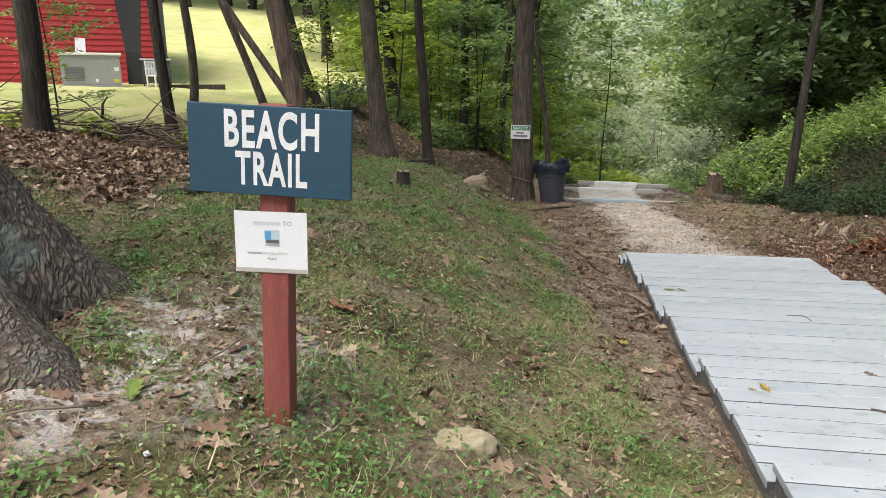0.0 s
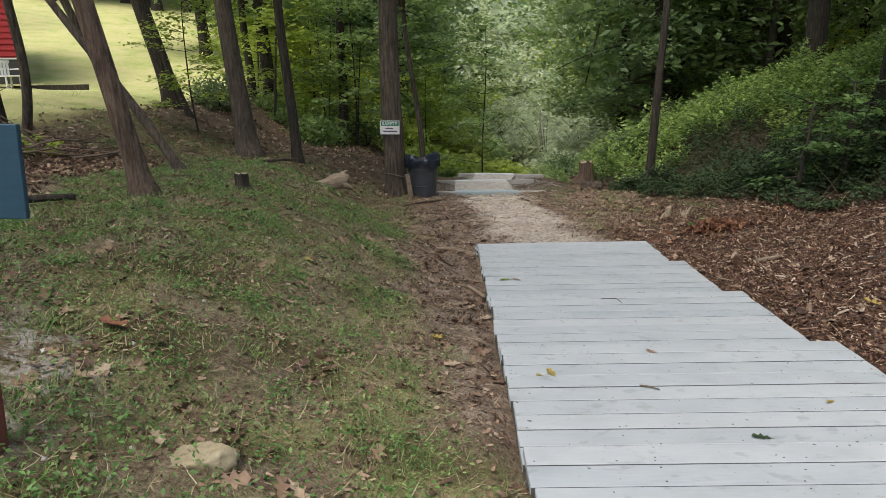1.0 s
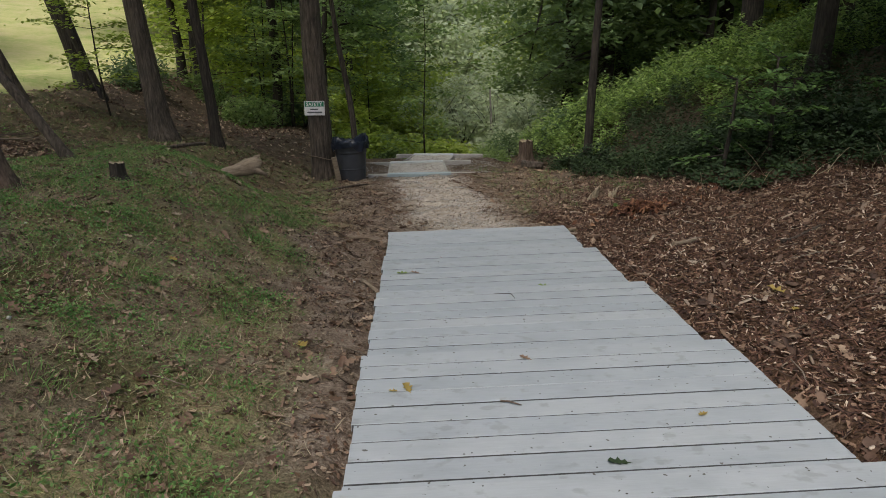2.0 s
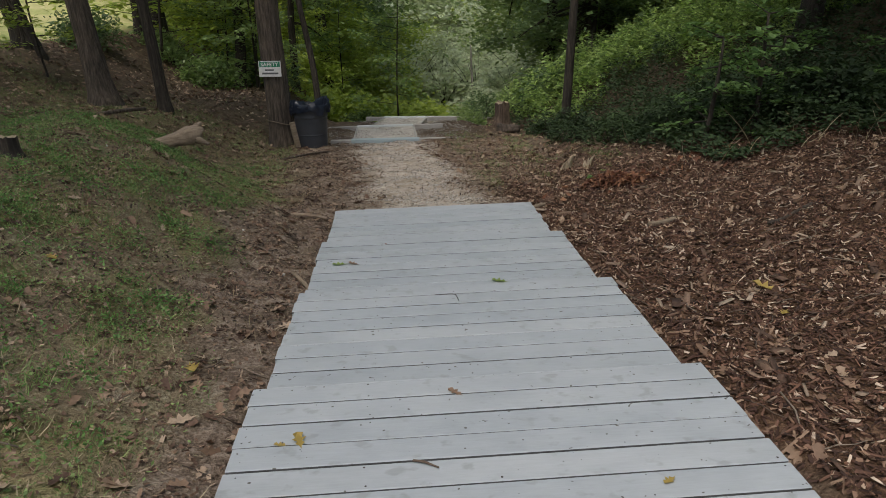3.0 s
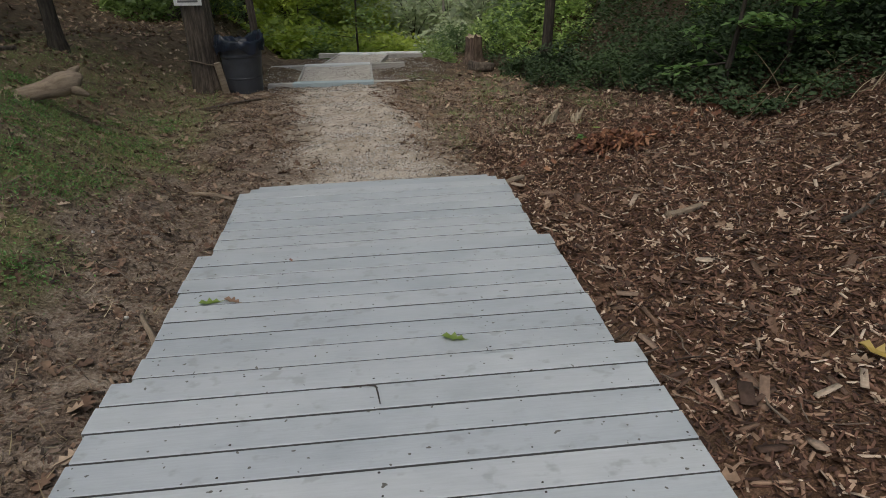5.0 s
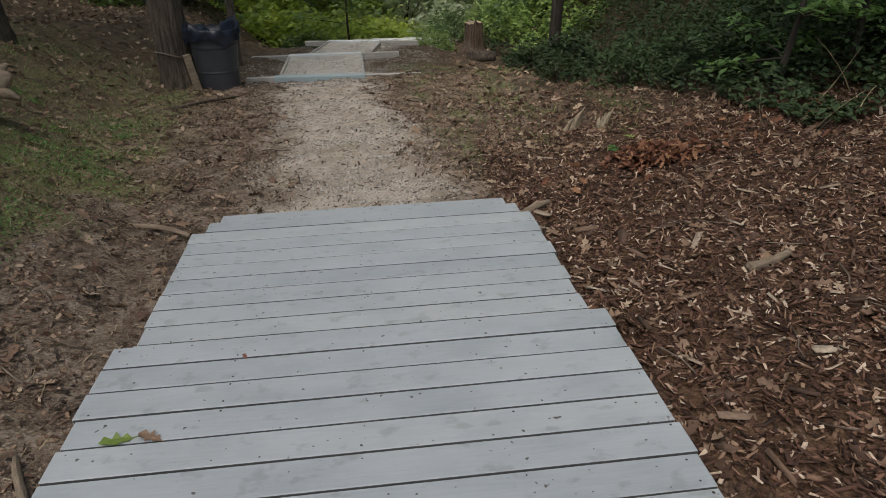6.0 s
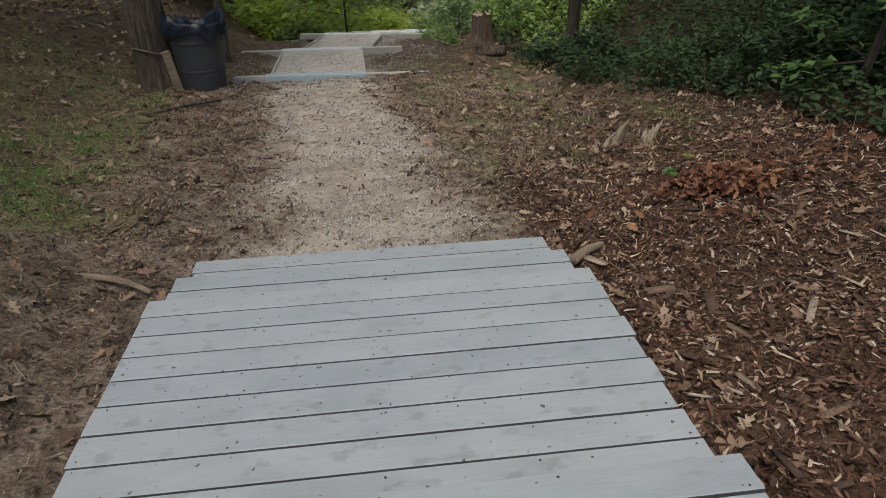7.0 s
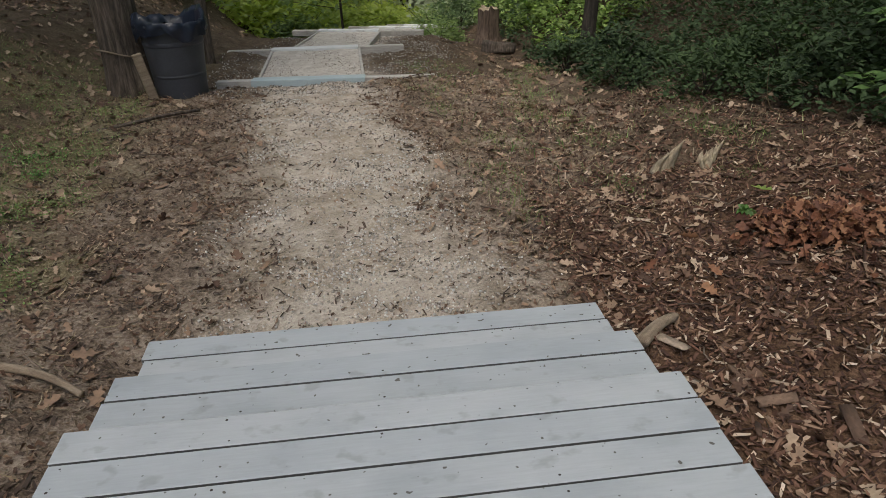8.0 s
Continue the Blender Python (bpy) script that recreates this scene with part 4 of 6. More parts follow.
def shrub(seed, wide, tall, material, leaf, n, label, per=18, spread_=(0.13, 0.13)):
    r = np.random.default_rng(seed)
    t = thing("shrub", pose(0, 0, -50), label, "shrub", "shrubs along the trail")
    stems = []
    for _ in range(9):
        a, k = r.uniform(0, 2 * np.pi), r.uniform(0.2, 0.9)
        s = np.linspace(0, 1, 5)[:, None]
        tip = np.array([np.cos(a) * wide * k, np.sin(a) * wide * k, tall * r.uniform(0.6, 0.95)])
        stems.append(tube_data(s * tip * np.array([1, 1, 0]) * s + np.array([0, 0, 1.0]) * s * tip[2] + np.array([0, 0, -0.1]), np.linspace(0.014, 0.004, 5), 4))
    v, f = join(stems)
    tagged(part("woody_base", mesh_of("woody_base", v, f, M["dark_bark"], True), None, t), kind="stuff")
    d = r.normal(size=(n // per, 3))
    d /= np.linalg.norm(d, axis=1)[:, None]
    d[:, 2] = np.abs(d[:, 2])
    c = d * np.array([wide, wide, tall * 0.8]) * r.uniform(0.55, 1.0, (len(d), 1)) + np.array([0, 0, tall * 0.1])
    pos = (c[:, None] + r.normal(size=(len(c), per, 3)) * np.array([spread_[0], spread_[0], spread_[1]]) * wide).reshape(-1, 3)
    pos[:, 2] = np.maximum(pos[:, 2], 0.02)
    part("foliage", strew("foliage", LEAF, LEAF_F, pos, spins(len(pos), 0.8, r), leaf * r.uniform(0.6, 1.3, len(pos)), M[material]), None, t)
    return t


plant = random.Random(12)


def overhanging_oak(x, y, radius, tall, reach, toward, low, seed, material, label, count=13, leaf=0.18):
    """A tree whose long limbs droop with separate sprays of leaves; toward: the bearing of the open side."""
    r = np.random.default_rng(seed)
    t = thing("oak_tree", pose(x, y, float(height(x, y))), label, "tree", "trees over the trail")
    h, line = trunk_line(tall, (0.03 * math.cos(toward), 0.03 * math.sin(toward)), 0.08, seed, 0.3)
    part("trunk", tube_mesh("trunk", line, radius * (1 - 0.6 * np.clip(h, 0, tall) / tall) * (1 + 0.4 * np.exp(-np.clip(h, 0, tall) / 0.3)), 16, M["dark_bark"], ridged(seed, 0.04, 5)), None, t)
    cs = []
    for k in range(count):
        z0 = low + 0.7 + (tall - low - 1.0) * (k + r.random()) / count
        base = line[int(np.argmin(np.abs(line[:, 2] - z0)))]
        a = toward + r.uniform(-1.5, 1.5)
        ln = reach * r.uniform(0.55, 1.1)
        tip = base + np.array([math.cos(a) * ln, math.sin(a) * ln, r.uniform(-1.0, 0.3)])
        mid = (base + tip) / 2 + np.array([0, 0, 0.5])
        q = np.linspace(0, 1, 8)[:, None]
        pts = (1 - q) ** 2 * base + 2 * q * (1 - q) * mid + q**2 * tip
        part("limb", tube_mesh("limb", pts, np.linspace(radius * 0.35, 0.012, 8), 6, M["dark_bark"]), None, t)
        for _ in range(9):
            f = r.uniform(0.3, 1.05)
            cs.append(base * (1 - f) + tip * f + np.array([0, 0, 0.5 * f * (1 - f)]) + r.normal(size=3) * np.array([0.4, 0.4, 0.18]))
    cs = np.array(cs)
    pos = (cs[:, None] + r.normal(size=(len(cs), 62, 3)) * np.array([0.3, 0.3, 0.1])).reshape(-1, 3)
    part("crown", strew("crown", LEAF, LEAF_F, pos, spins(len(pos), 1.1, r), leaf * r.uniform(0.6, 1.3, len(pos)), M[material]), None, t)


def place_all(protos, spots, sizes, r):
    put = []
    for k, (x, y) in enumerate(spots):
        s = r.uniform(*sizes)
        m = pose(x, y, float(height(x, y)) - 0.03, 0, 0, r.uniform(0, 360)) @ Matrix.Diagonal((s, s, s * r.uniform(0.9, 1.15), 1))
        if k < len(protos):
            put.append(m)
        else:
            copy_thing(protos[k % len(protos)], m)
    for p, m in zip(protos, put):
        p.matrix_basis = m


def spots_in(n, x0, x1, y0, y1, apart, r, keep=lambda x, y: True):
    out = []
    for _ in range(n * 30):
        x, y = r.uniform(x0, x1), r.uniform(y0, y1)
        if keep(x, y) and all((x - a) ** 2 + (y - b) ** 2 > apart**2 for a, b in out):
            out.append((x, y))
            if len(out) == n:
                break
    return out


def off_trail(gap):
    def ok(x, y):
        u, v = to_uv(x, y)
        return abs(u - float(trail_u(v))) > gap
    return ok


saplings = [young_tree(31, 5.0, "leaf_mid", 0.18, 22, 24), young_tree(32, 4.2, "leaf_mid", 0.17, 20, 24), young_tree(33, 5.6, "leaf_light", 0.18, 24, 24), young_tree(34, 4.6, "leaf_light", 0.19, 22, 24)]
wood_left = spots_in(9, -4.2, 1.2, 20.5, 33, 1.8, plant, lambda x, y: off_trail(3.0)(x, y) and x > -4.4 + 0.02 * y)
wood_right = spots_in(16, 9.5, 26, 23, 40, 1.9, plant, lambda x, y: off_trail(4.8)(x, y))
place_all(saplings, [(4.3, 21.6), (0.3, 20.6), (3.0, 27.0)] + wood_left + wood_right, (0.8, 1.25), plant)

bright = [shrub(41, 1.0, 0.75, "leaf_light", 0.15, 1300, "sunlit yellow-green shrub beside the trail"), shrub(42, 1.2, 0.68, "leaf_light", 0.14, 1400, "sunlit yellow-green shrub beside the trail")]
place_all(bright, [(3.2, 24.6), (4.6, 25.4), (5.6, 26.6), (2.2, 26.2), (6.2, 28.4), (4.4, 28.0), (3.2, 29.5), (5.4, 31.0), (7.0, 32.5), (5.0, 34.0), (1.0, 28.0), (7.4, 35.5), (6.4, 38.0), (-0.6, 30), (2.0, 32.5), (8.0, 40), (2.6, 23.4), (3.9, 23.2), (5.0, 24.0), (6.4, 25.6), (7.0, 27.4), (7.6, 30.0), (3.6, 26.6), (5.2, 28.6)], (1.1, 1.75), plant)
# These shrubs carry the painted haze of the trail's far end.
pale = [shrub(43, 1.0, 1.3, "leaf_hazed", 0.15, 1300, "grey-green shrub crowding the trail, haze put into its leaf colour"), shrub(44, 0.8, 1.5, "leaf_hazed", 0.14, 1200, "grey-green shrub crowding the trail, haze put into its leaf colour")]
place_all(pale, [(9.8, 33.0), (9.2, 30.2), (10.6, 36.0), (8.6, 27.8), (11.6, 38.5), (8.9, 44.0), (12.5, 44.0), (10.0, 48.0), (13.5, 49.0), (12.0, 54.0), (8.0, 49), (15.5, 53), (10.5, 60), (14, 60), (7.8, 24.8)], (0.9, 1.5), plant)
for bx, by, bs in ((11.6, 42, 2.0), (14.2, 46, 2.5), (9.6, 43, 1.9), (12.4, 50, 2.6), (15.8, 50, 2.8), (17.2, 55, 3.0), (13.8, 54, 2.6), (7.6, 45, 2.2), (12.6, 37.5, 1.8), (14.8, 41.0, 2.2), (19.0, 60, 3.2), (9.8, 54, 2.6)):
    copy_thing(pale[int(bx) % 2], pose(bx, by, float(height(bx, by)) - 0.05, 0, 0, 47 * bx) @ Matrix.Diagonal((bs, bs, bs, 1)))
dusky = [shrub(45, 0.62, 0.75, "leaf_mid", 0.1, 1300, "rounded dark green shrub beside the steps"), shrub(46, 0.8, 0.9, "leaf_dark", 0.11, 1300, "dark green woodland shrub")]
place_all(dusky, [(5.8, 18.5), (3.1, 22.2), (-0.6, 19.6), (-0.4, 22.6), (-1.9, 21.0), (-3.2, 18.4), (7.4, 19.6), (7.0, 21.4), (6.7, 23.0), (8.0, 17.9), (3.4, 22.6), (-3.4, 19.0), (-1.0, 20.0), (9.4, 19.8), (10.3, 21.0), (0.6, 22.0), (-2.4, 22.0)], (0.85, 1.3), plant)


overhanging_oak(11.6, 24.5, 0.2, 7.5, 4.4, 2.9, 0.6, 91, "oak_leaf", "oak with low leafy limbs reaching over the trail", 14)
overhanging_oak(15.2, 23.5, 0.18, 8.0, 3.6, 3.0, 2.0, 93, "oak_leaf", "oak spreading over the vine bank", 11)
overhanging_oak(1.2, 24.5, 0.13, 7.0, 2.8, 0.2, 1.2, 94, "leaf_mid", "green oak reaching out from the wood", 9)
overhanging_oak(-3.2, 23.5, 0.14, 7.0, 2.6, -1.2, 1.6, 95, "leaf_mid", "green oak within the wood", 9)


def far_tree(seed, material, label):
    t = thing("tree", pose(0, 0, -60), label, "tree", "distant trees")
    h, line = trunk_line(11.0, (0.02, 0.0), 0.12, seed, 0.5)
    part("trunk", tube_mesh("trunk", line, 0.22 * (1 - 0.7 * np.clip(h, 0, 11) / 11) * (1 + 0.4 * np.exp(-np.clip(h, 0, 9) / 0.4)), 10, M["dark_bark"]), None, t)
    me, tops = crown_mesh("crown", seed, 105, 62, (3.2, 3.2, 4.6), (0, 0, 6.4), 0.22, M[material], 1.0, 0.8, 0.5)
    part("crown", me, None, t)
    limbs(t, line, tops, 0.16, M["dark_bark"], 5, np.random.default_rng(seed))
    return t


far = [far_tree(51, "leaf_mid", "dense green woodland tree"), far_tree(52, "leaf_mid", "leafy green woodland tree"), far_tree(53, "leaf_mid", "leafy green woodland tree"), far_tree(54, "oak_leaf", "dense dark green woodland tree")]
ring = spots_in(17, -8, 4, 33, 56, 3.6, plant, lambda x, y: off_trail(6.0)(x, y) and x < 0.07 * y) + spots_in(20, 14, 40, 30, 62, 4.2, plant, lambda x, y: x > 0.42 * y) + spots_in(12, 16, 30, 8, 30, 4.4, plant, lambda x, y: x > 15.5)
ring += spots_in(20, -20, 55, 62, 95, 5.5, plant, lambda x, y: not 0.12 < x / y < 0.4) + spots_in(12, -38, -6, 56, 66, 3.6, plant) + spots_in(18, -60, -2, 54, 80, 4.5, plant) + spots_in(7, -26, -16, 4, 40, 6.0, plant, lambda x, y: y < 8 or x < -25)
# The last seven stand unseen behind and beside the camera, added to block light.
ring += [(11.8, 25.0), (14.4, 29.5), (-13, -14), (-4, -17), (5, -18), (14, -13), (19, -6), (20, 3), (-18, -6)]
place_all(far, ring, (1.15, 1.7), plant)
for bx, by, bs, k in ((-5.5, 9.2, 0.5, 0), (-2.7, 14.2, 0.6, 2)):
    copy_thing(saplings[k], pose(bx, by, float(height(bx, by)), 0, 0, 40 * bx) @ Matrix.Diagonal((bs, bs, bs, 1)))
for bx, by, bs, k in ((10.9, 27.5, 0.8, 1), (12.8, 32.5, 0.85, 2)):
    copy_thing(far[k], pose(bx, by, float(height(bx, by)) - 0.1, 0, 0, 40 * bx) @ Matrix.Diagonal((bs, bs, bs, 1)))
# The first far tree has the haze-paled leaves, the second the brightest yellow-green.
pale_far = [far_tree(55, "leaf_hazed", "pale tree far down the trail, brightened through its leaf colour"), far_tree(56, "leaf_light", "pale tree far down the trail, brightened through its leaf colour")]
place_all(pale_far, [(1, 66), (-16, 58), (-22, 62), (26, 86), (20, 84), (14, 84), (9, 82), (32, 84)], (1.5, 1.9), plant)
# Only the first thicket has haze painted into its leaves.
domes = [shrub(47, 2.6, 6.0, "leaf_hazed", 0.27, 6300, "tall leafy thicket far down the trail, haze put into its leaf colour", 36, (0.15, 0.09)), shrub(48, 2.9, 5.6, "leaf_light", 0.26, 6300, "tall yellow-green thicket far down the trail", 36, (0.15, 0.09)), shrub(49, 2.5, 6.2, "leaf_mid", 0.26, 6300, "tall green thicket within the wood", 36, (0.15, 0.09))]
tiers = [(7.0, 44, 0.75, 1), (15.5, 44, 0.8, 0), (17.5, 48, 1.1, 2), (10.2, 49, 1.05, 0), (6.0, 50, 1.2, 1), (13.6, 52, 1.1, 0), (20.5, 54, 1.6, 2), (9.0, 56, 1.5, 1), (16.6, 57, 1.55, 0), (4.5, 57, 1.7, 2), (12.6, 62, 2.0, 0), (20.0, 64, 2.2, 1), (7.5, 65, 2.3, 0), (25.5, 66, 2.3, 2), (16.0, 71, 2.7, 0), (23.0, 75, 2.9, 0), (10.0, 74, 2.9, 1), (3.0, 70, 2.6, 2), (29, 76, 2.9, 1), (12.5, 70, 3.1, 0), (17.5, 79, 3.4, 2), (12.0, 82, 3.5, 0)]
tiers += [(-2.5, 30, 0.62, 1), (0.6, 33, 0.75, 1), (-4.2, 35, 0.9, 1), (2.6, 37, 0.8, 1), (-1.0, 39, 1.1, 2), (1.6, 44, 1.35, 1), (-5.5, 42, 1.3, 2), (-2.6, 47, 1.6, 1), (20, 40, 1.2, 2), (23.5, 36, 1.1, 1), (26, 44, 1.6, 2), (22, 30, 0.8, 2)]
first_use = {}
for bx, by, bs, kind in tiers:
    m = pose(bx, by, float(height(bx, by)) - 0.1, 0, 0, (61 * bx + 17 * by) % 360) @ Matrix.Diagonal((bs, bs, bs, 1))
    if kind in first_use:
        copy_thing(domes[kind], m)
    else:
        first_use[kind] = m
for kind, m in first_use.items():
    domes[kind].matrix_basis = m


# ---- vines over the bank ----
def vines():
    r = np.random.default_rng(61)
    n = 230000
    x, y = r.uniform(4.5, 17, n), r.uniform(7.5, 23, n)
    u, v = to_uv(x, y)
    inside = v - bush_line(u) + 0.35 * wobble(x, y, 62, 1.3)
    keep = (inside > 0) & (r.random(n) < ease(24, 16, v) * ease(18, 12, u) + 0.12) & (np.abs(u - trail_u(v)) > 2.0)
    x, y, u, v, inside = x[keep], y[keep], u[keep], v[keep], inside[keep]
    mound = (0.25 + 0.75 * ease(0, 1.6, inside)) * (0.25 + 0.75 * np.maximum(ease(5.3, 7.0, u), ease(16.0, 17.6, v))) * (0.66 + 0.3 * wobble(x, y, 63, 1.5) + 0.26 * wobble(x, y, 64, 0.6))
    z = height(x, y) + np.clip(mound, 0.06, 2) * (1 - 0.75 * r.random(len(x)) ** 2.2) + 0.02
    pos = np.c_[x, y, z]
    # Shade helps set this split: darkened herbs reach up to the sunlit vines.
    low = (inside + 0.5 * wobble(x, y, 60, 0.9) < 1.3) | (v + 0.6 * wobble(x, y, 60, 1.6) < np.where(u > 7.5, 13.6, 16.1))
    for where, mat, name, label in ((~low, "vine", "vines", "bright green tangled vines covering the bank"), (low, "herb_shaded", "herbs", "dark leafy herbs along the foot of the bank, shade deepening their colour")):
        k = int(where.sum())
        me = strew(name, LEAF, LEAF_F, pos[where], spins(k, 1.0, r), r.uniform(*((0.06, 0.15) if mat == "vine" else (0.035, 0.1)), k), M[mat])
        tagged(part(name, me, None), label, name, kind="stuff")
    weeds = [shrub(65, 0.42, 0.66, "herb_shaded", 0.075, 1000, "leafy green weed at the foot of the bank"), shrub(66, 0.5, 0.55, "weed_shaded", 0.065, 1000, "dark leafy weed at the foot of the bank, shade deepening its colour")]
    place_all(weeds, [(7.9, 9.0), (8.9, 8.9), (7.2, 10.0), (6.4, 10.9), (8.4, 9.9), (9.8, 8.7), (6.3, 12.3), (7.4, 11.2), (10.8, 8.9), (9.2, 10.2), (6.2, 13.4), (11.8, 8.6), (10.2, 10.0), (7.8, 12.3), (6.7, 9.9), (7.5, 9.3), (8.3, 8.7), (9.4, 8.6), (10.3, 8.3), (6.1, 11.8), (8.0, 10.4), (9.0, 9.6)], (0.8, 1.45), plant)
    sprays = [young_tree(98, 1.5, "spray_leaf", 0.085, 15, 20), young_tree(99, 1.2, "spray_leaf", 0.08, 13, 20)]
    place_all(sprays, [(6.85, 9.0), (8.4, 9.8), (7.5, 8.9), (9.4, 8.9)], (1.0, 1.3), plant)
    stems = []
    for _ in range(160):
        px, py = r.uniform(5.6, 11.5), r.uniform(7.0, 12.5)
        uu, vv = to_uv(px, py)
        if not -0.7 < vv - float(bush_line(uu)) < 0.5:
            continue
        pz = float(height(px, py))
        a, ln = r.uniform(0, 6.28), r.uniform(0.25, 0.7)
        s = np.linspace(0, 1, 5)[:, None]
        tip = np.array([np.cos(a) * ln * 0.7, np.sin(a) * ln * 0.7, ln * 0.7])
        stems.append(tube_data(np.array([px, py, pz - 0.02]) + s * tip + s * (1 - s) * r.normal(size=3) * 0.15, np.linspace(0.006, 0.002, 5), 4))
    v_, f_ = join(stems)
    tagged(part("dry_stems", mesh_of("dry_stems", v_, f_, M["straw"]), None), "thin dry stems sticking out of the undergrowth", "dry stems", kind="stuff")


vines()


def undergrowth():
    """Knee-high leafy growth over the ground on both sides of the far trail."""
    r = np.random.default_rng(67)
    for n, x0, x1, y0, y1, mat, label in ((30000, -3, 9, 22.8, 44, "leaf_light", "sunlit yellow-green undergrowth beyond the steps"), (36000, -9, 26, 21.5, 60, "leaf_mid", "green leafy undergrowth of the wood"), (46000, -22, 60, 38, 110, "leaf_mid", "green thickets deep in the wood")):
        x, y = r.uniform(x0, x1, n), r.uniform(y0, y1, n)
        u, v = to_uv(x, y)
        keep = (np.abs(u - trail_u(v)) > 1.3) & (u > -5.0 - 0.13 * (v - 14)) & (r.random(n) < 0.35 + 0.65 * ease(-0.5, 0.5, wobble(x, y, 68, 3.0)))
        if mat == "leaf_light":
            keep &= u < trail_u(v) + 0.5
        x, y = x[keep], y[keep]
        big = 2.4 if y0 > 30 else 1.0
        top = (0.35 + 0.35 * wobble(x, y, 69, 2.5) + 0.2 * wobble(x, y, 70, 0.9)) * big
        z = height(x, y) + np.clip(top, 0.05, 1.2 * big) * (1 - 0.7 * r.random(len(x)) ** 2) + 0.02
        me = strew("undergrowth", LEAF, LEAF_F, np.c_[x, y, z], spins(len(x), 1.0, r), r.uniform(0.14, 0.3, len(x)) * (1 + 0.6 * (big - 1)), M[mat])
        tagged(part("undergrowth", me, None), label, "undergrowth", kind="stuff")


undergrowth()


# ---- bin, notice, steps ----
def lathe(profile, sides=28):
    pr = np.array(profile)
    th = np.arange(sides) * 2 * np.pi / sides
    v = np.stack([pr[:, None, 0] * np.cos(th), pr[:, None, 0] * np.sin(th), pr[:, None, 1] + 0 * th], -1).reshape(-1, 3)
    i, j = np.meshgrid(np.arange(len(pr) - 1), np.arange(sides), indexing="ij")
    k = (j + 1) % sides
    f = np.stack([i * sides + j, i * sides + k, (i + 1) * sides + k, (i + 1) * sides + j], -1).reshape(-1, 4).tolist()
    return v, f


def trash_bin():
    x, y = 1.78, 13.22
    z = float(height(x, y)) - 0.01
    b = thing("trash_bin", pose(x, y, z) @ Matrix.Diagonal((1.24, 1.24, 1.1, 1)), "grey plastic bin lined with a dark blue bag", "trash bin")
    v, f = lathe([(0.0, 0.004), (0.2, 0.0), (0.2005, 0.004), (0.205, 0.02), (0.206, 0.03), (0.2145, 0.212), (0.215, 0.22), (0.2175, 0.2225), (0.218, 0.226), (0.218, 0.234), (0.2178, 0.2375), (0.216, 0.24), (0.2165, 0.248), (0.2345, 0.492), (0.235, 0.5), (0.239, 0.503), (0.24, 0.508), (0.241, 0.527), (0.241, 0.532), (0.24, 0.535), (0.2405, 0.543), (0.249, 0.65), (0.25, 0.66), (0.268, 0.665), (0.27, 0.69), (0.255, 0.695), (0.23, 0.6), (0.2, 0.04)])
    part("body", mesh_of("body", v, f, M["bin"], True), None, b)
    r = np.random.default_rng(5)
    th = np.arange(48) * 2 * np.pi / 48
    rows = []
    for k, (rad, h) in enumerate(((0.2, 0.5), (0.235, 0.66), (0.262, 0.71), (0.276, 0.7), (0.279, 0.67), (0.28, 0.63), (0.277, 0.585))):
        fold = 0.012 * np.sin(th * 11 + k) + 0.01 * np.sin(th * 17 - k * 2)
        hang = (0.03 * np.sin(3 * th + 1) + 0.02 * np.sin(7 * th)) * (k / 6)
        puff = 0.1 * np.maximum(0, np.sin(th * 2 + 0.5)) * (1 if k in (1, 2) else 0)
        rows.append(np.stack([(rad + fold) * np.cos(th), (rad + fold) * np.sin(th), h + hang + puff + 0.008 * r.normal(size=48)], -1))
    V = np.array(rows).reshape(-1, 3)
    i, j = np.meshgrid(np.arange(6), np.arange(48), indexing="ij")
    k = (j + 1) % 48
    part("liner", mesh_of("liner", V, np.stack([i * 48 + j, i * 48 + k, (i + 1) * 48 + k, (i + 1) * 48 + j], -1).reshape(-1, 4), M["bag"], True), None, b, "crumpled dark blue plastic bag over the rim")
    s = thing("wooden_stake", pose(1.52, 12.98, float(height(1.52, 12.98)), 0, -9, 20), "short weathered stake beside the bin", "stake")
    part("stake", boxed((-0.045, -0.025, -0.2), (0.045, 0.025, 0.46), bevel=0.005), M["rot_wood"], s)
    t = np.linspace(0, 1, 40)
    a = -2.9 + t * 2.9
    pts = np.concatenate([np.c_[1.25 + 0.262 * np.cos(a), 13.5 + 0.262 * np.sin(a), z + 0.46 + 0.04 * np.sin(a * 2)], np.c_[1.512 + 0.06 * t[:8], 13.5 - 0.3 * t[:8], z + 0.47 + 0.5 * t[:8]]])
    rp = thing("rope", pose(0, 0, 0), "old rope tying the bin to the tree", "rope")
    part("cord", tube_mesh("cord", pts, np.full(len(pts), 0.009), 6, M["rope"]), None, rp)


trash_bin()


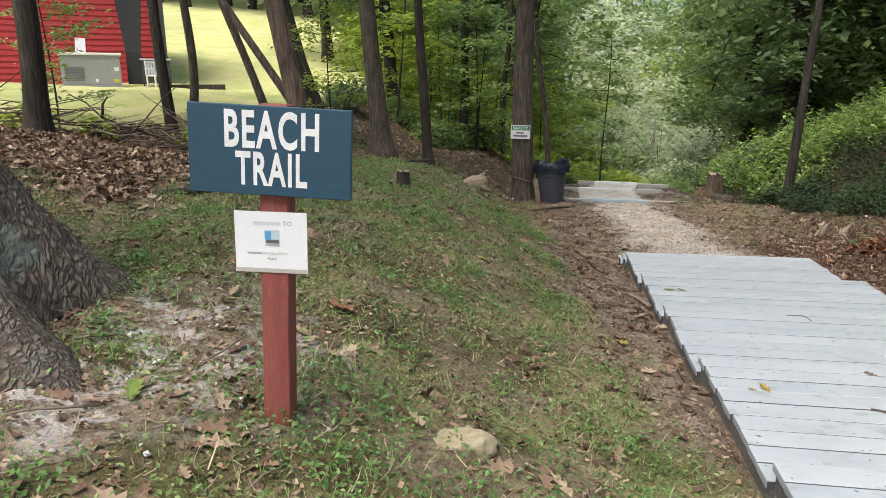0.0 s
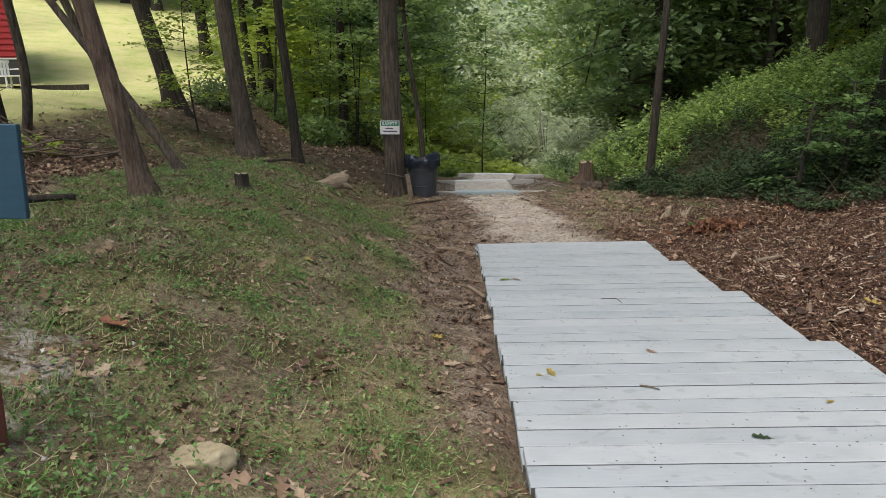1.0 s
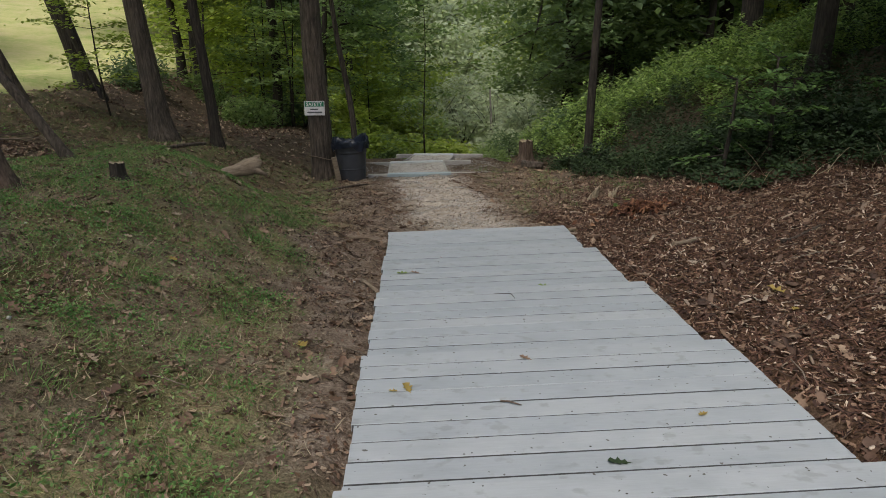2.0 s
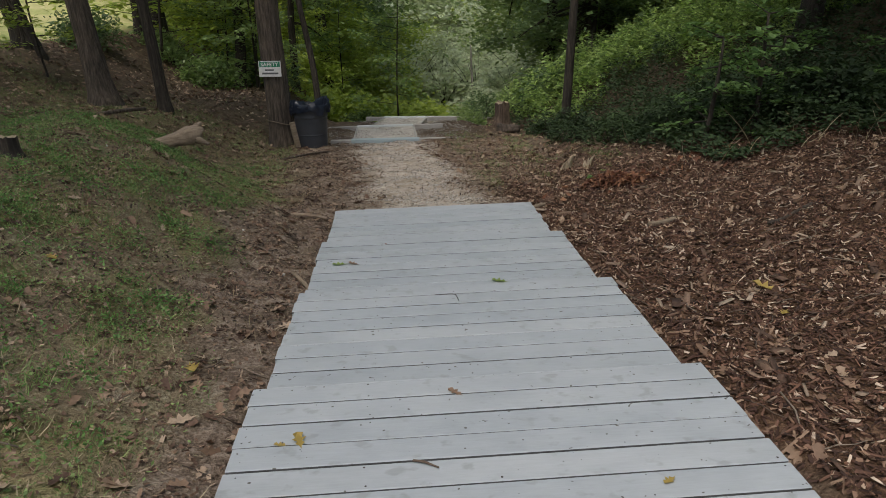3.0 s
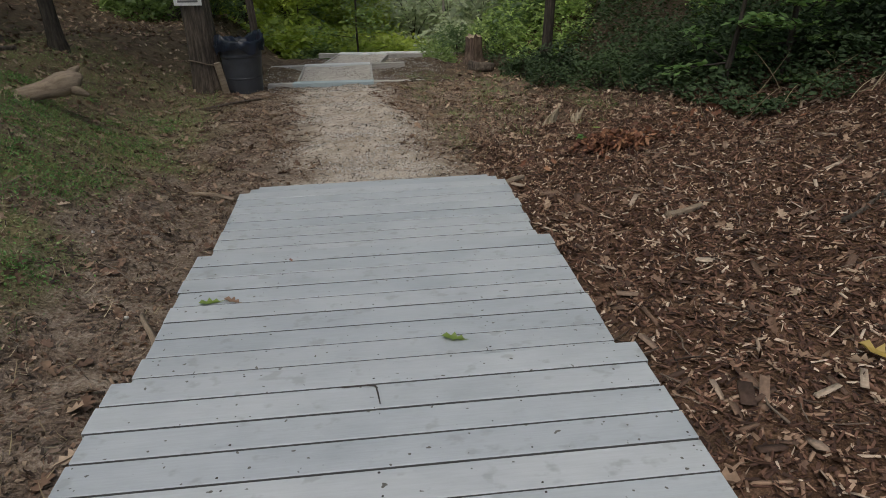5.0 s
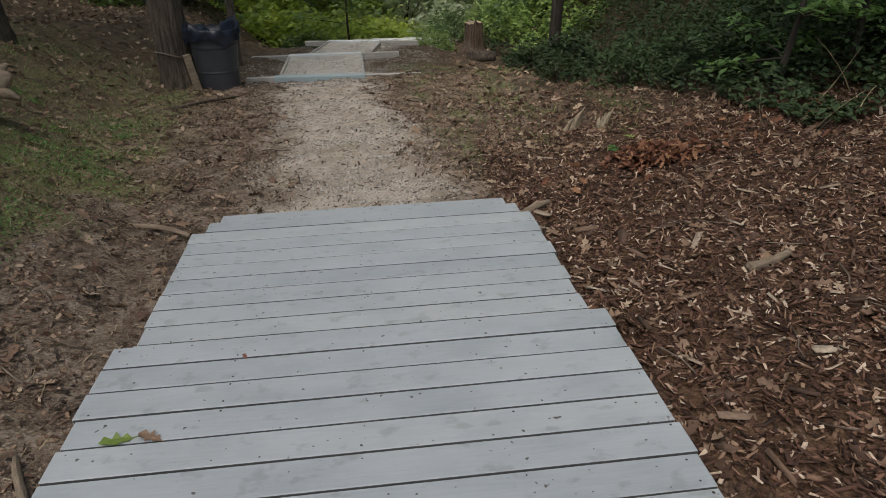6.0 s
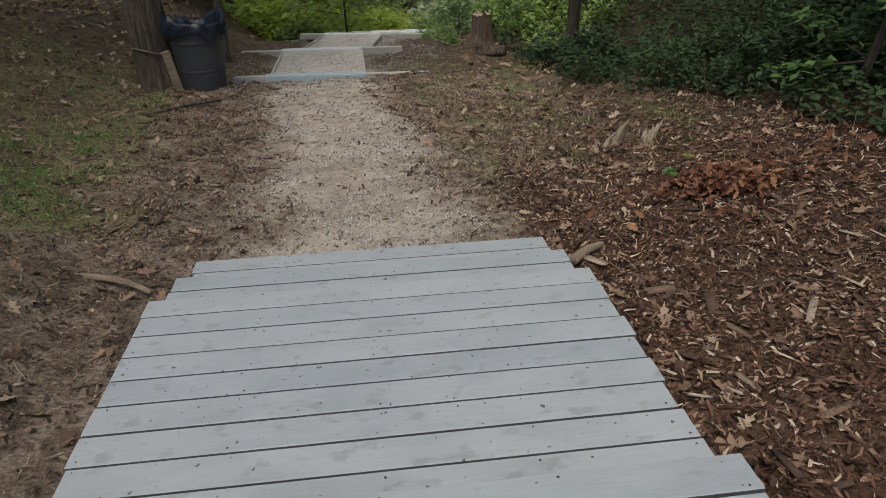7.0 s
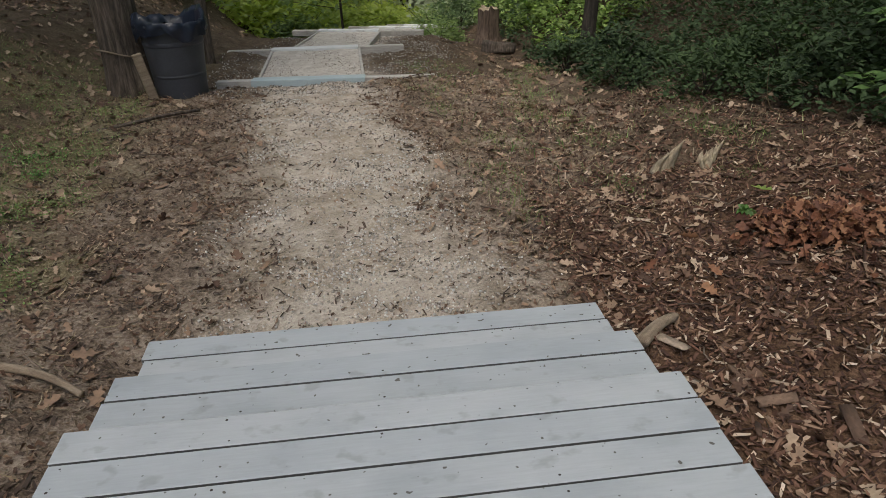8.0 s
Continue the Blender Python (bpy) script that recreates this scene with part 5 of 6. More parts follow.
def safety_notice():
    s = thing("safety_notice", pose(1.165, 13.255, 0.65, 0, 1.5, -4) @ Matrix.Scale(1.015, 4), "white safety notice with a green heading nailed to a tree", "sign")
    part("panel", boxed((-0.185, -0.006, -0.13), (0.185, 0, 0.13), bevel=0.002), M["white_paint"], s)
    part("heading_band", boxed((-0.17, -0.0085, 0.03), (0.17, -0.0062, 0.115)), M["green_sign"], s, "green heading band")
    t = part("lettering", letters("SAFETY", 0.29, 0.062, 0.002, 0.025), None, s, "white capital letters reading SAFETY")
    t.location = (0, -0.0105, 0.073)
    part("print", bar(0.15, 0.024, -0.01, -0.02, -0.0062, 0.001), M["ink_dark"], s)
    part("print", bar(0.27, 0.028, 0.0, -0.075, -0.0062, 0.001), M["ink_dark"], s)
    for dx in (-0.16, 0.16):
        part("nail", boxed((dx - 0.006, -0.009, 0.117), (dx + 0.006, 0.02, 0.125)), M["nail"], s)


safety_notice()


def timber(bm, a, b, wide, top, tall):
    """A sawn beam from a to b (plan), its top at the given height."""
    d = Vector((b[0] - a[0], b[1] - a[1], 0))
    m = Matrix.Translation((a[0], a[1], top)) @ Matrix.Rotation(math.atan2(d.y, d.x), 4, "Z")
    return box(bm, (0, -wide / 2, -tall), (d.length, wide / 2, 0), m, 0.006)


def trail_step(k, left, right, inner, top, nxt, nxt_top, face):
    """A gravel-filled box step: a cross beam, a newer board on it and two side rails to the next step."""
    lerp = lambda t: (left[0] + (right[0] - left[0]) * t, left[1] + (right[1] - left[1]) * t)
    s = thing("trail_step", pose(0, 0, 0), "timber box step filled with pale gravel", "step", "steps down the trail")
    part("cross_beam", timber(bmesh.new(), left, right, 0.1, top + 0.008, 0.16 if k < 2 else 0.1), M["grey_wood"], s, "weathered cross beam")
    a, b = lerp(inner[0]), lerp(inner[1])
    part("face_board", timber(bmesh.new(), (a[0], a[1] - 0.005), (b[0], b[1] - 0.005), 0.15, top + 0.018, 0.15), M[face], s, "newer painted face board")
    if nxt:
        for p, q in ((a, nxt[0]), (b, nxt[1])):
            part("side_rail", timber_sloped(p, q, nxt_top + 0.004, nxt_top + 0.002), M["grey_wood"], s)


def timber_sloped(p, q, z0, z1):
    bm = bmesh.new()
    a, b = Vector((p[0], p[1] + 0.1, z0)), Vector((q[0], q[1] - 0.08, z1))
    d = b - a
    box(bm, (-0.019, 0, -0.13), (0.019, d.length, 0), Matrix.Translation(a) @ d.to_track_quat("Y", "Z").to_matrix().to_4x4(), 0.004)
    return bm


STEPS = [((2.1, 13.56), (4.46, 13.08), (0.16, 0.68), -0.7, "blue_wood"), ((2.1, 15.94), (4.57, 15.54), (0.25, 0.74), -0.83, "pale_wood"), ((3.1, 18.35), (5.3, 17.55), (0.2, 0.66), -1.0, "pale_wood"), ((4.3, 20.4), (6.3, 19.6), (0.2, 0.7), -1.34, "pale_wood"), ((5.4, 22.3), (7.3, 21.4), (0.2, 0.8), -1.66, "pale_wood")]
for k, (a, b, inn, top, face) in enumerate(STEPS):
    nx_ = None
    if k + 1 < len(STEPS):
        a2, b2, i2 = STEPS[k + 1][:3]
        nx_ = [(a2[0] + (b2[0] - a2[0]) * t, a2[1] + (b2[1] - a2[1]) * t) for t in i2]
    trail_step(k, a, b, inn, top, nx_, STEPS[k + 1][3] if nx_ else 0, face)


def gravel_fill():
    """Pale crushed shell and stone packed inside the box steps."""
    r = np.random.default_rng(9)
    pts = []
    for k in range(4):
        (a, b, i1, z0, _), (c, d, i2, z1, _) = STEPS[k], STEPS[k + 1]
        A, B, C, D = (np.array(p, float) for p in (a, b, c, d))
        n = 1500
        s, t = r.random((n, 1)) * 0.94 + 0.04, r.random((n, 1))
        e0, e1 = i1[0] + t * (i1[1] - i1[0]), i2[0] + t * (i2[1] - i2[0])
        p = (A + (B - A) * e0) * (1 - s) + (C + (D - C) * e1) * s
        pts.append(np.c_[p, np.maximum(z1 - 0.016 + 0 * s, height(p[:, :1], p[:, 1:]) + 0.004)])
    pos = np.concatenate(pts)
    me = strew("gravel", STONE, STONE_F, pos, spins(len(pos), 0.5), r.uniform(0.008, 0.022, len(pos)), M["pebble"])
    tagged(part("gravel", me, None), "pale crushed gravel packed into the steps", "gravel", kind="stuff")
    for k in range(4):
        (a, b, i1, z0, _), (c, d, i2, z1, _) = STEPS[k], STEPS[k + 1]
        A, B, C, D = (np.array(p, float) for p in (a, b, c, d))
        rows = []
        for s in np.linspace(0.02, 0.98, 10):
            for t in np.linspace(0, 1, 8):
                e0, e1 = i1[0] + t * (i1[1] - i1[0]), i2[0] + t * (i2[1] - i2[0])
                p = (A + (B - A) * e0) * (1 - s) + (C + (D - C) * e1) * s
                rows.append((p[0], p[1], z1 - 0.018 + 0.008 * math.sin(7 * s + 9 * t)))
        q = [[i * 8 + j, i * 8 + j + 1, (i + 1) * 8 + j + 1, (i + 1) * 8 + j] for i in range(9) for j in range(7)]
        me = mesh_of("step_fill", rows, q, M["step_sand"], True)
        tagged(part("step_fill", me, None), "sandy fill of a trail step", "sand", kind="structure")


M["step_sand"] = grainy("pale_sand", ((0.3, (0.32, 0.28, 0.24)), (0.5, (0.5, 0.46, 0.41)), (0.7, (0.66, 0.62, 0.57))), 9, rough=0.95, relief=0.7)
gravel_fill()


# ---- stumps, log, rock ----
def stump(x, y, radius, tall, mat, label, jag=0.04, seed=1, sides=18, top="cut_wood"):
    r = np.random.default_rng(seed)
    z = float(height(x, y))
    s = thing("tree_stump", pose(x, y, z, 0, 0, seed * 40), label, "tree stump")
    th = np.arange(sides) * 2 * np.pi / sides
    rows = []
    for h in np.linspace(-0.1, 1, 9):
        rad = radius * (1 + 0.45 * np.exp(-max(h, 0) * 5)) * (1 + 0.07 * np.sin(5 * th + seed) + 0.04 * np.sin(9 * th))
        up = tall * h + (jag * r.normal(size=sides) if h == 1 else 0)
        rows.append(np.stack([rad * np.cos(th), rad * np.sin(th), up + 0 * th], -1))
    V = np.array(rows).reshape(-1, 3)
    i, j = np.meshgrid(np.arange(8), np.arange(sides), indexing="ij")
    k = (j + 1) % sides
    part("bark", mesh_of("bark", V, np.stack([i * sides + j, i * sides + k, (i + 1) * sides + k, (i + 1) * sides + j], -1).reshape(-1, 4), M[mat]), None, s)
    rim = V[-sides:] * np.array([0.97, 0.97, 1])
    cap = np.concatenate([rim, [[0, 0, tall - abs(jag) * 0.8]]])
    part("cut_top", mesh_of("cut_top", cap, [[a, (a + 1) % sides, sides] for a in range(sides)], M[top]), None, s)
    return s


stump(-0.44, 6.75, 0.065, 0.15, "dark_bark", "short dark sawn stump in the grass", 0.01, 2)
stump(6.43, 17.4, 0.17, 0.56, "red_bark", "tall weathered stump beside the shrubs", 0.02, 3, 22)


M["snag"] = grainy("bleached_snag_wood", ((0.3, (0.14, 0.11, 0.075)), (0.5, (0.36, 0.3, 0.21)), (0.7, (0.56, 0.49, 0.37))), 9, (6, 6, 1), 0.92, 0.8, 70)


def rotten_snag(x, y, turn, tall, label, seed):
    """A hollow, bleached stump broken into upright splinters that lean together."""
    o = thing("tree_stump", pose(x, y, float(height(x, y)), 0, 0, turn), label, "tree stump")
    r = np.random.default_rng(seed)
    for k in range(8):
        a = -2.6 + 3.9 * k / 7 + r.uniform(-0.15, 0.15)
        b = np.array([0.055 * math.cos(a), 0.04 * math.sin(a), -0.03])
        h = tall * (0.45 + 0.55 * math.exp(-((a + 0.9) / 1.1) ** 2)) * r.uniform(0.75, 1.1)
        lean = np.array([0.05 + 0.03 * r.normal(), 0.02 * r.normal(), 0])
        q = np.linspace(0, 1, 7)[:, None]
        pts = b + q * np.array([0, 0, h + 0.03]) + q**2 * lean + np.sin(q * 9 + seed + k) * np.array([0.004, 0.004, 0])
        w = r.uniform(0.014, 0.024)
        part("splinter", tube_mesh("splinter", pts, w * np.array([1.25, 1.1, 1.0, 0.95, 0.8, 0.5, 0.12]), 7, M["snag"], ridged(seed + k, 0.3, 3)), None, o)


rotten_snag(5.12, 9.42, -20, 0.19, "bleached rotten stump broken into splinters", 4)
rotten_snag(5.37, 9.33, 25, 0.15, "bleached splintered stump among fallen leaves", 6)


def lying_log(x, y, length, radius, turn, label, mat="rot_wood", seed=1, tilt=0.0):
    z = float(height(x, y))
    o = thing("log", pose(x, y, z + radius * 0.75, 0, tilt, turn), label, "log")
    s = np.linspace(-0.5, 0.5, 12)
    pts = np.c_[s * length, 0.04 * length * np.sin(s * 4 + seed), 0.02 * length * np.sin(s * 5)]
    part("wood", tube_mesh("wood", pts, radius * (1 - 0.35 * (s + 0.5)), 18, M[mat], ridged(seed, 0.15, 4)), None, o)


def gnarled_log():
    x, y = -0.02, 9.95
    o = thing("log", pose(x, y, float(height(x, y)) + 0.04, 0, -4, 12), "bleached gnarled log with a splintered end", "log")
    pts = ((-0.75, 0.05, -0.03), (-0.5, 0.0, -0.01), (-0.28, -0.03, 0.0), (-0.05, 0.0, 0.02), (0.15, 0.03, 0.035), (0.32, 0.02, 0.06), (0.44, 0.0, 0.1), (0.5, -0.01, 0.13))
    part("trunk", tube_mesh("trunk", pts, (0.015, 0.04, 0.06, 0.075, 0.09, 0.125, 0.09, 0.03), 18, M["rot_wood"], ridged(3, 0.12, 5)), None, o)
    part("root", tube_mesh("root", ((0.3, 0.0, 0.06), (0.42, -0.06, 0.0), (0.52, -0.12, -0.06)), (0.07, 0.05, 0.02), 10, M["rot_wood"], ridged(4, 0.1, 4)), None, o)
    part("root", tube_mesh("root", ((0.36, 0.02, 0.1), (0.44, 0.05, 0.17), (0.5, 0.06, 0.2)), (0.06, 0.04, 0.012), 9, M["rot_wood"], ridged(5, 0.1, 4)), None, o)
    part("broken_limb", tube_mesh("broken_limb", ((-0.3, -0.02, 0.0), (-0.42, -0.09, 0.04), (-0.55, -0.16, 0.03)), (0.035, 0.025, 0.01), 8, M["rot_wood"]), None, o)


gnarled_log()
lying_log(-1.1, 11.1, 1.3, 0.035, 20, "thin dead branch on the ground", "bark", 4)
lying_log(6.42, 16.75, 0.55, 0.12, -42, "grey weathered log end below a stump", "bark", 5)
lying_log(1.72, 5.62, 0.34, 0.017, 105, "short crooked stick beside the boardwalk", "rot_wood", 6)
lying_log(1.58, 8.27, 0.85, 0.02, -38, "fallen branch lying in the dirt", "rot_wood", 7)
lying_log(4.2, 7.83, 0.26, 0.03, 30, "broken piece of pale bark", "rot_wood", 8)
lying_log(1.5, 12.1, 1.1, 0.022, 25, "dead branch in front of the bin", "bark", 9)
lying_log(0.85, 11.9, 0.35, 0.02, -60, "short dead stick near the bin", "rot_wood", 10)
lying_log(4.95, 6.45, 0.3, 0.03, 15, "split piece of firewood in the mulch", "rot_wood", 11)
lying_log(-2.3, 5.9, 1.2, 0.04, 8, "dark rotten branch along the leaf pile", "dark_bark", 12)
lying_log(5.9, 5.9, 0.9, 0.016, 20, "thin twig lying on the mulch", "bark", 13)


def field_rock():
    bm = bmesh.new()
    bmesh.ops.create_icosphere(bm, subdivisions=4, radius=1.0)
    for v in bm.verts:
        p = v.co.copy()
        n = noise.noise(p * 1.1 + Vector((3, 1, 2))) * 0.35 + noise.noise(p * 3.2) * 0.12 + noise.noise(p * 9.0) * 0.035
        q = p * (1 + n)
        q.z = min(q.z, 0.55 + 0.08 * noise.noise(p * 2.5) + 0.12 * p.x)
        v.co = Vector((q.x * 0.106, q.y * 0.068, q.z * 0.07))
    x, y = 0.262, 2.17
    o = part("field_stone", bm, M["rock"], smooth=True)
    o.matrix_world = pose(x, y, float(height(x, y)) + 0.022, 4, -4, 8)
    tagged(o, "flat-topped tan field stone half sunk in the turf", "rock")


field_rock()


# ---- the yard: red house and what stands by it ----
def red_house():
    ang = math.degrees(math.atan2(2.65, 4.6))
    z = 1.2
    h = thing("house", pose(-11.4, 25.5, z, 0, 0, ang), "red clapboard house at the edge of the lawn", "house")
    wall = part("wall", boxed((-10.0, 0.0, -1.5), (0.0, 7.0, 5.2)), M["red_siding"], h)
    for k in range(24):
        c = part("clapboard", CLAP, None, wall)
        c.location = (-5.0, 0, 0.25 + 0.2 * k)
    part("foundation", boxed((-10.02, -0.03, -1.5), (0.02, 7.02, 0.22)), M["white_plastic"], h)
    part("corner_trim", boxed((-0.02, -0.06, 0.2), (0.12, 7.0, 5.2)), M["trim_dark"], h)
    part("eaves", boxed((-10.4, -0.5, 5.2), (0.5, 7.5, 5.4)), M["trim_dark"], h)
    bm = bmesh.new()
    v = [bm.verts.new(p) for p in ((-10.5, -0.6, 5.4), (0.6, -0.6, 5.4), (0.6, 7.6, 5.4), (-10.5, 7.6, 5.4), (-10.5, 3.5, 7.6), (0.6, 3.5, 7.6))]
    for q in ((0, 1, 5, 4), (2, 3, 4, 5), (0, 4, 3), (1, 2, 5), (0, 3, 2, 1)):
        bm.faces.new([v[i] for i in q])
    part("roof", bm, M["roof"], h)
    return ang


def clap_mesh():
    bm = bmesh.new()
    v = [bm.verts.new(p) for p in ((-5, -0.045, 0), (5, -0.045, 0), (5, -0.012, 0.2), (-5, -0.012, 0.2), (-5, -0.002, 0), (5, -0.002, 0))]
    bm.faces.new((v[0], v[1], v[2], v[3]))
    bm.faces.new((v[4], v[5], v[1], v[0]))
    me = bpy.data.meshes.new("clapboard")
    bm.to_mesh(me)
    bm.free()
    me.materials.append(M["red_siding"])
    return me


CLAP = clap_mesh()
ANG = red_house()


def yard_things():
    u = thing("utility_unit", pose(-12.12, 21.75, float(height(-12.12, 21.75)) - 0.04, 0, 0, 30), "grey outdoor equipment cabinet with a white lid", "equipment cabinet")
    body = part("body", boxed((-0.85, -0.45, 0.08), (0.85, 0.45, 0.98), bevel=0.01), M["unit_grey"], u)
    part("lid", boxed((-0.9, -0.5, 0.982), (0.9, 0.5, 1.06), bevel=0.01), M["white_plastic"], u, "white flat lid")
    part("base", boxed((-0.88, -0.48, -0.1), (0.88, 0.48, 0.078)), M["unit_grey"], u)
    for k in range(9):
        part("louvre", boxed((-0.75, -0.462, 0.2 + 0.05 * k), (-0.2, -0.452, 0.23 + 0.05 * k)), M["unit_dark"], body)
    part("sticker", boxed((0.62, -0.458, 0.16), (0.78, -0.4515, 0.26)), M["yellow"], body)
    part("sticker", boxed((0.66, -0.458, 0.5), (0.8, -0.4515, 0.62)), M["white_plastic"], body)
    part("sticker", boxed((0.1, -0.458, 0.16), (0.18, -0.4515, 0.26)), M["white_plastic"], body)
    w = thing("white_panel", pose(-12.55, 22.0, float(height(-12.12, 21.75)) + 1.02, -8, 4, 30), "small white panel propped up on the cabinet", "panel")
    part("sheet", boxed((-0.15, -0.015, 0.0), (0.15, 0.015, 0.5), bevel=0.004), M["white_plastic"], w)
    z = float(height(-11.0, 23.0))
    a = thing("leaning_panel", pose(-11.12, 22.75, z - 0.3, 0, 0, 30), "charcoal tarp-covered panel standing on black legs", "panel")
    bm = bmesh.new()
    v = [bm.verts.new(p) for p in ((-0.3, -0.05, 0.35), (0.3, -0.05, 0.35), (0.2, 0.1, 1.4), (0.42, 0.5, 3.4), (-0.46, 0.5, 3.4), (-0.28, 0.1, 1.4))]
    f1 = bm.faces.new((v[0], v[1], v[2], v[5]))
    f2 = bm.faces.new((v[5], v[2], v[3], v[4]))
    bmesh.ops.solidify(bm, geom=[f1, f2], thickness=0.04)
    part("sheet", bm, M["tarp"], a)
    for dx in (-0.25, 0.32):
        part("leg", boxed((dx - 0.02, -0.04, -0.1), (dx + 0.02, 0.0, 0.3)), M["black"], a)
    t = thing("dark_table", pose(-10.68, 23.2, float(height(-10.68, 23.2)) - 0.05, 0, 0, 30), "dark covered table with a pale top edge", "table")
    part("side_cover", boxed((-0.45, -0.3, 0.15), (0.45, 0.3, 0.9)), M["tarp"], t)
    part("top", boxed((-0.48, -0.33, 0.9), (0.48, 0.33, 0.95)), M["white_plastic"], t)
    for dx in (-0.44, 0.4):
        part("leg", boxed((dx, -0.28, -0.1), (dx + 0.04, -0.24, 0.15)), M["black"], t)
    c = thing("plastic_chair", pose(-10.28, 22.4, float(height(-10.28, 22.4)), 0, 0, 60), "white slatted plastic garden chair", "chair")
    part("seat", boxed((-0.25, -0.25, 0.4), (0.25, 0.25, 0.44), bevel=0.01), M["white_plastic"], c)
    bk = part("backrest", boxed((-0.25, 0.22, 0.82), (0.25, 0.27, 0.9)), M["white_plastic"], c)
    for k in range(5):
        part("slat", boxed((-0.24 + 0.1 * k, 0.225, 0.441), (-0.18 + 0.1 * k, 0.265, 0.818)), M["white_plastic"], bk)
    for dx, dy in ((-0.24, -0.24), (0.2, -0.24), (-0.24, 0.2), (0.2, 0.2)):
        part("leg", boxed((dx, dy, -0.05), (dx + 0.04, dy + 0.04, 0.398)), M["white_plastic"], c)
    for dx in (-0.27, 0.24):
        part("armrest", boxed((dx, -0.25, 0.62), (dx + 0.04, 0.25, 0.65)), M["white_plastic"], c)
    b = thing("timber_edging", pose(-9.7, 24.1, float(height(-9.7, 24.1)), 0, 0, 26), "dark timber edging of a low bed on the lawn", "edging")
    part("beam", boxed((-1.2, -0.08, -0.15), (1.0, 0.08, 0.16), bevel=0.01), M["dark_bark"], b)


yard_things()


# ---- brush and dead branches above the leaf pile ----
def brush():
    r = np.random.default_rng(71)
    out = []
    for _ in range(110):
        x, y = r.uniform(-6.2, -2.9), 0
        y = 8.9 + 0.42 * (x + 4.7) + r.normal() * 0.35
        z = float(height(x, y))
        a, ln = r.uniform(-0.9, 0.9) + (0 if r.random() < 0.5 else np.pi), r.uniform(0.4, 1.4)
        rise = r.uniform(-0.05, 0.18) if r.random() < 0.93 else r.uniform(0.4, 0.7)
        s = np.linspace(0, 1, 7)[:, None]
        d = np.array([np.cos(a), np.sin(a) * 0.5, rise])
        pts = np.array([x, y, z + 0.03 + r.uniform(0, 0.18)]) + s * ln * d + np.sin(s * 5 + r.uniform(0, 6)) * r.normal(size=3) * 0.04
        out.append(tube_data(pts, np.linspace(r.uniform(0.006, 0.02), 0.003, 7), 5))
    v, f = join(out)
    tagged(part("brush_pile", mesh_of("brush_pile", v, f, M["twig"], True), None), "heap of dead grey branches above the leaf litter", "brush", kind="stuff")
    o = thing("dead_branch", pose(-3.95, 8.9, float(height(-3.95, 8.9)), 0, 0, 0), "crooked dead branch reaching out of the brush", "branch")
    for pts in (((0.3, 0.2, -0.05), (0.0, 0.1, 0.15), (-0.4, 0.05, 0.28), (-0.75, 0.0, 0.42), (-0.95, 0, 0.62), (-1.15, 0, 0.72)), ((-0.4, 0.05, 0.28), (-0.55, 0.1, 0.1), (-0.75, 0.1, 0.02)), ((-0.75, 0.0, 0.42), (-0.7, -0.05, 0.6), (-0.62, -0.05, 0.7))):
        part("stem", tube_mesh("stem", pts, np.linspace(0.024, 0.008, len(pts)), 7, M["bark"]), None, o)
    for k, (x, y) in enumerate(((-5.4, 8.4), (-4.6, 8.6), (-3.6, 9.4), (-5.9, 8.0))):
        if k == 0:
            first = shrub(72, 0.35, 0.4, "leaf_light", 0.07, 220, "thin yellow-green weed growing through the brush")
        else:
            copy_thing(first, pose(x, y, float(height(x, y)), 0, 0, k * 80))
    first.matrix_basis = pose(-5.4, 8.4, float(height(-5.4, 8.4)))


brush()


# ---- loose cover on the ground ----
def scattered(n, x0, x1, y0, y1, chance):
    p = np.c_[rng.uniform(x0, x1, n), rng.uniform(y0, y1, n)]
    return p[rng.random(n) < np.clip(chance(p[:, 0], p[:, 1]), 0, 1)]


def clear_of_deck(x, y):
    u, v = to_uv(x, y)
    return ~((u > DECK_U[0] - 0.02) & (u < DECK_U[1] + 0.02) & (v < 8.55))


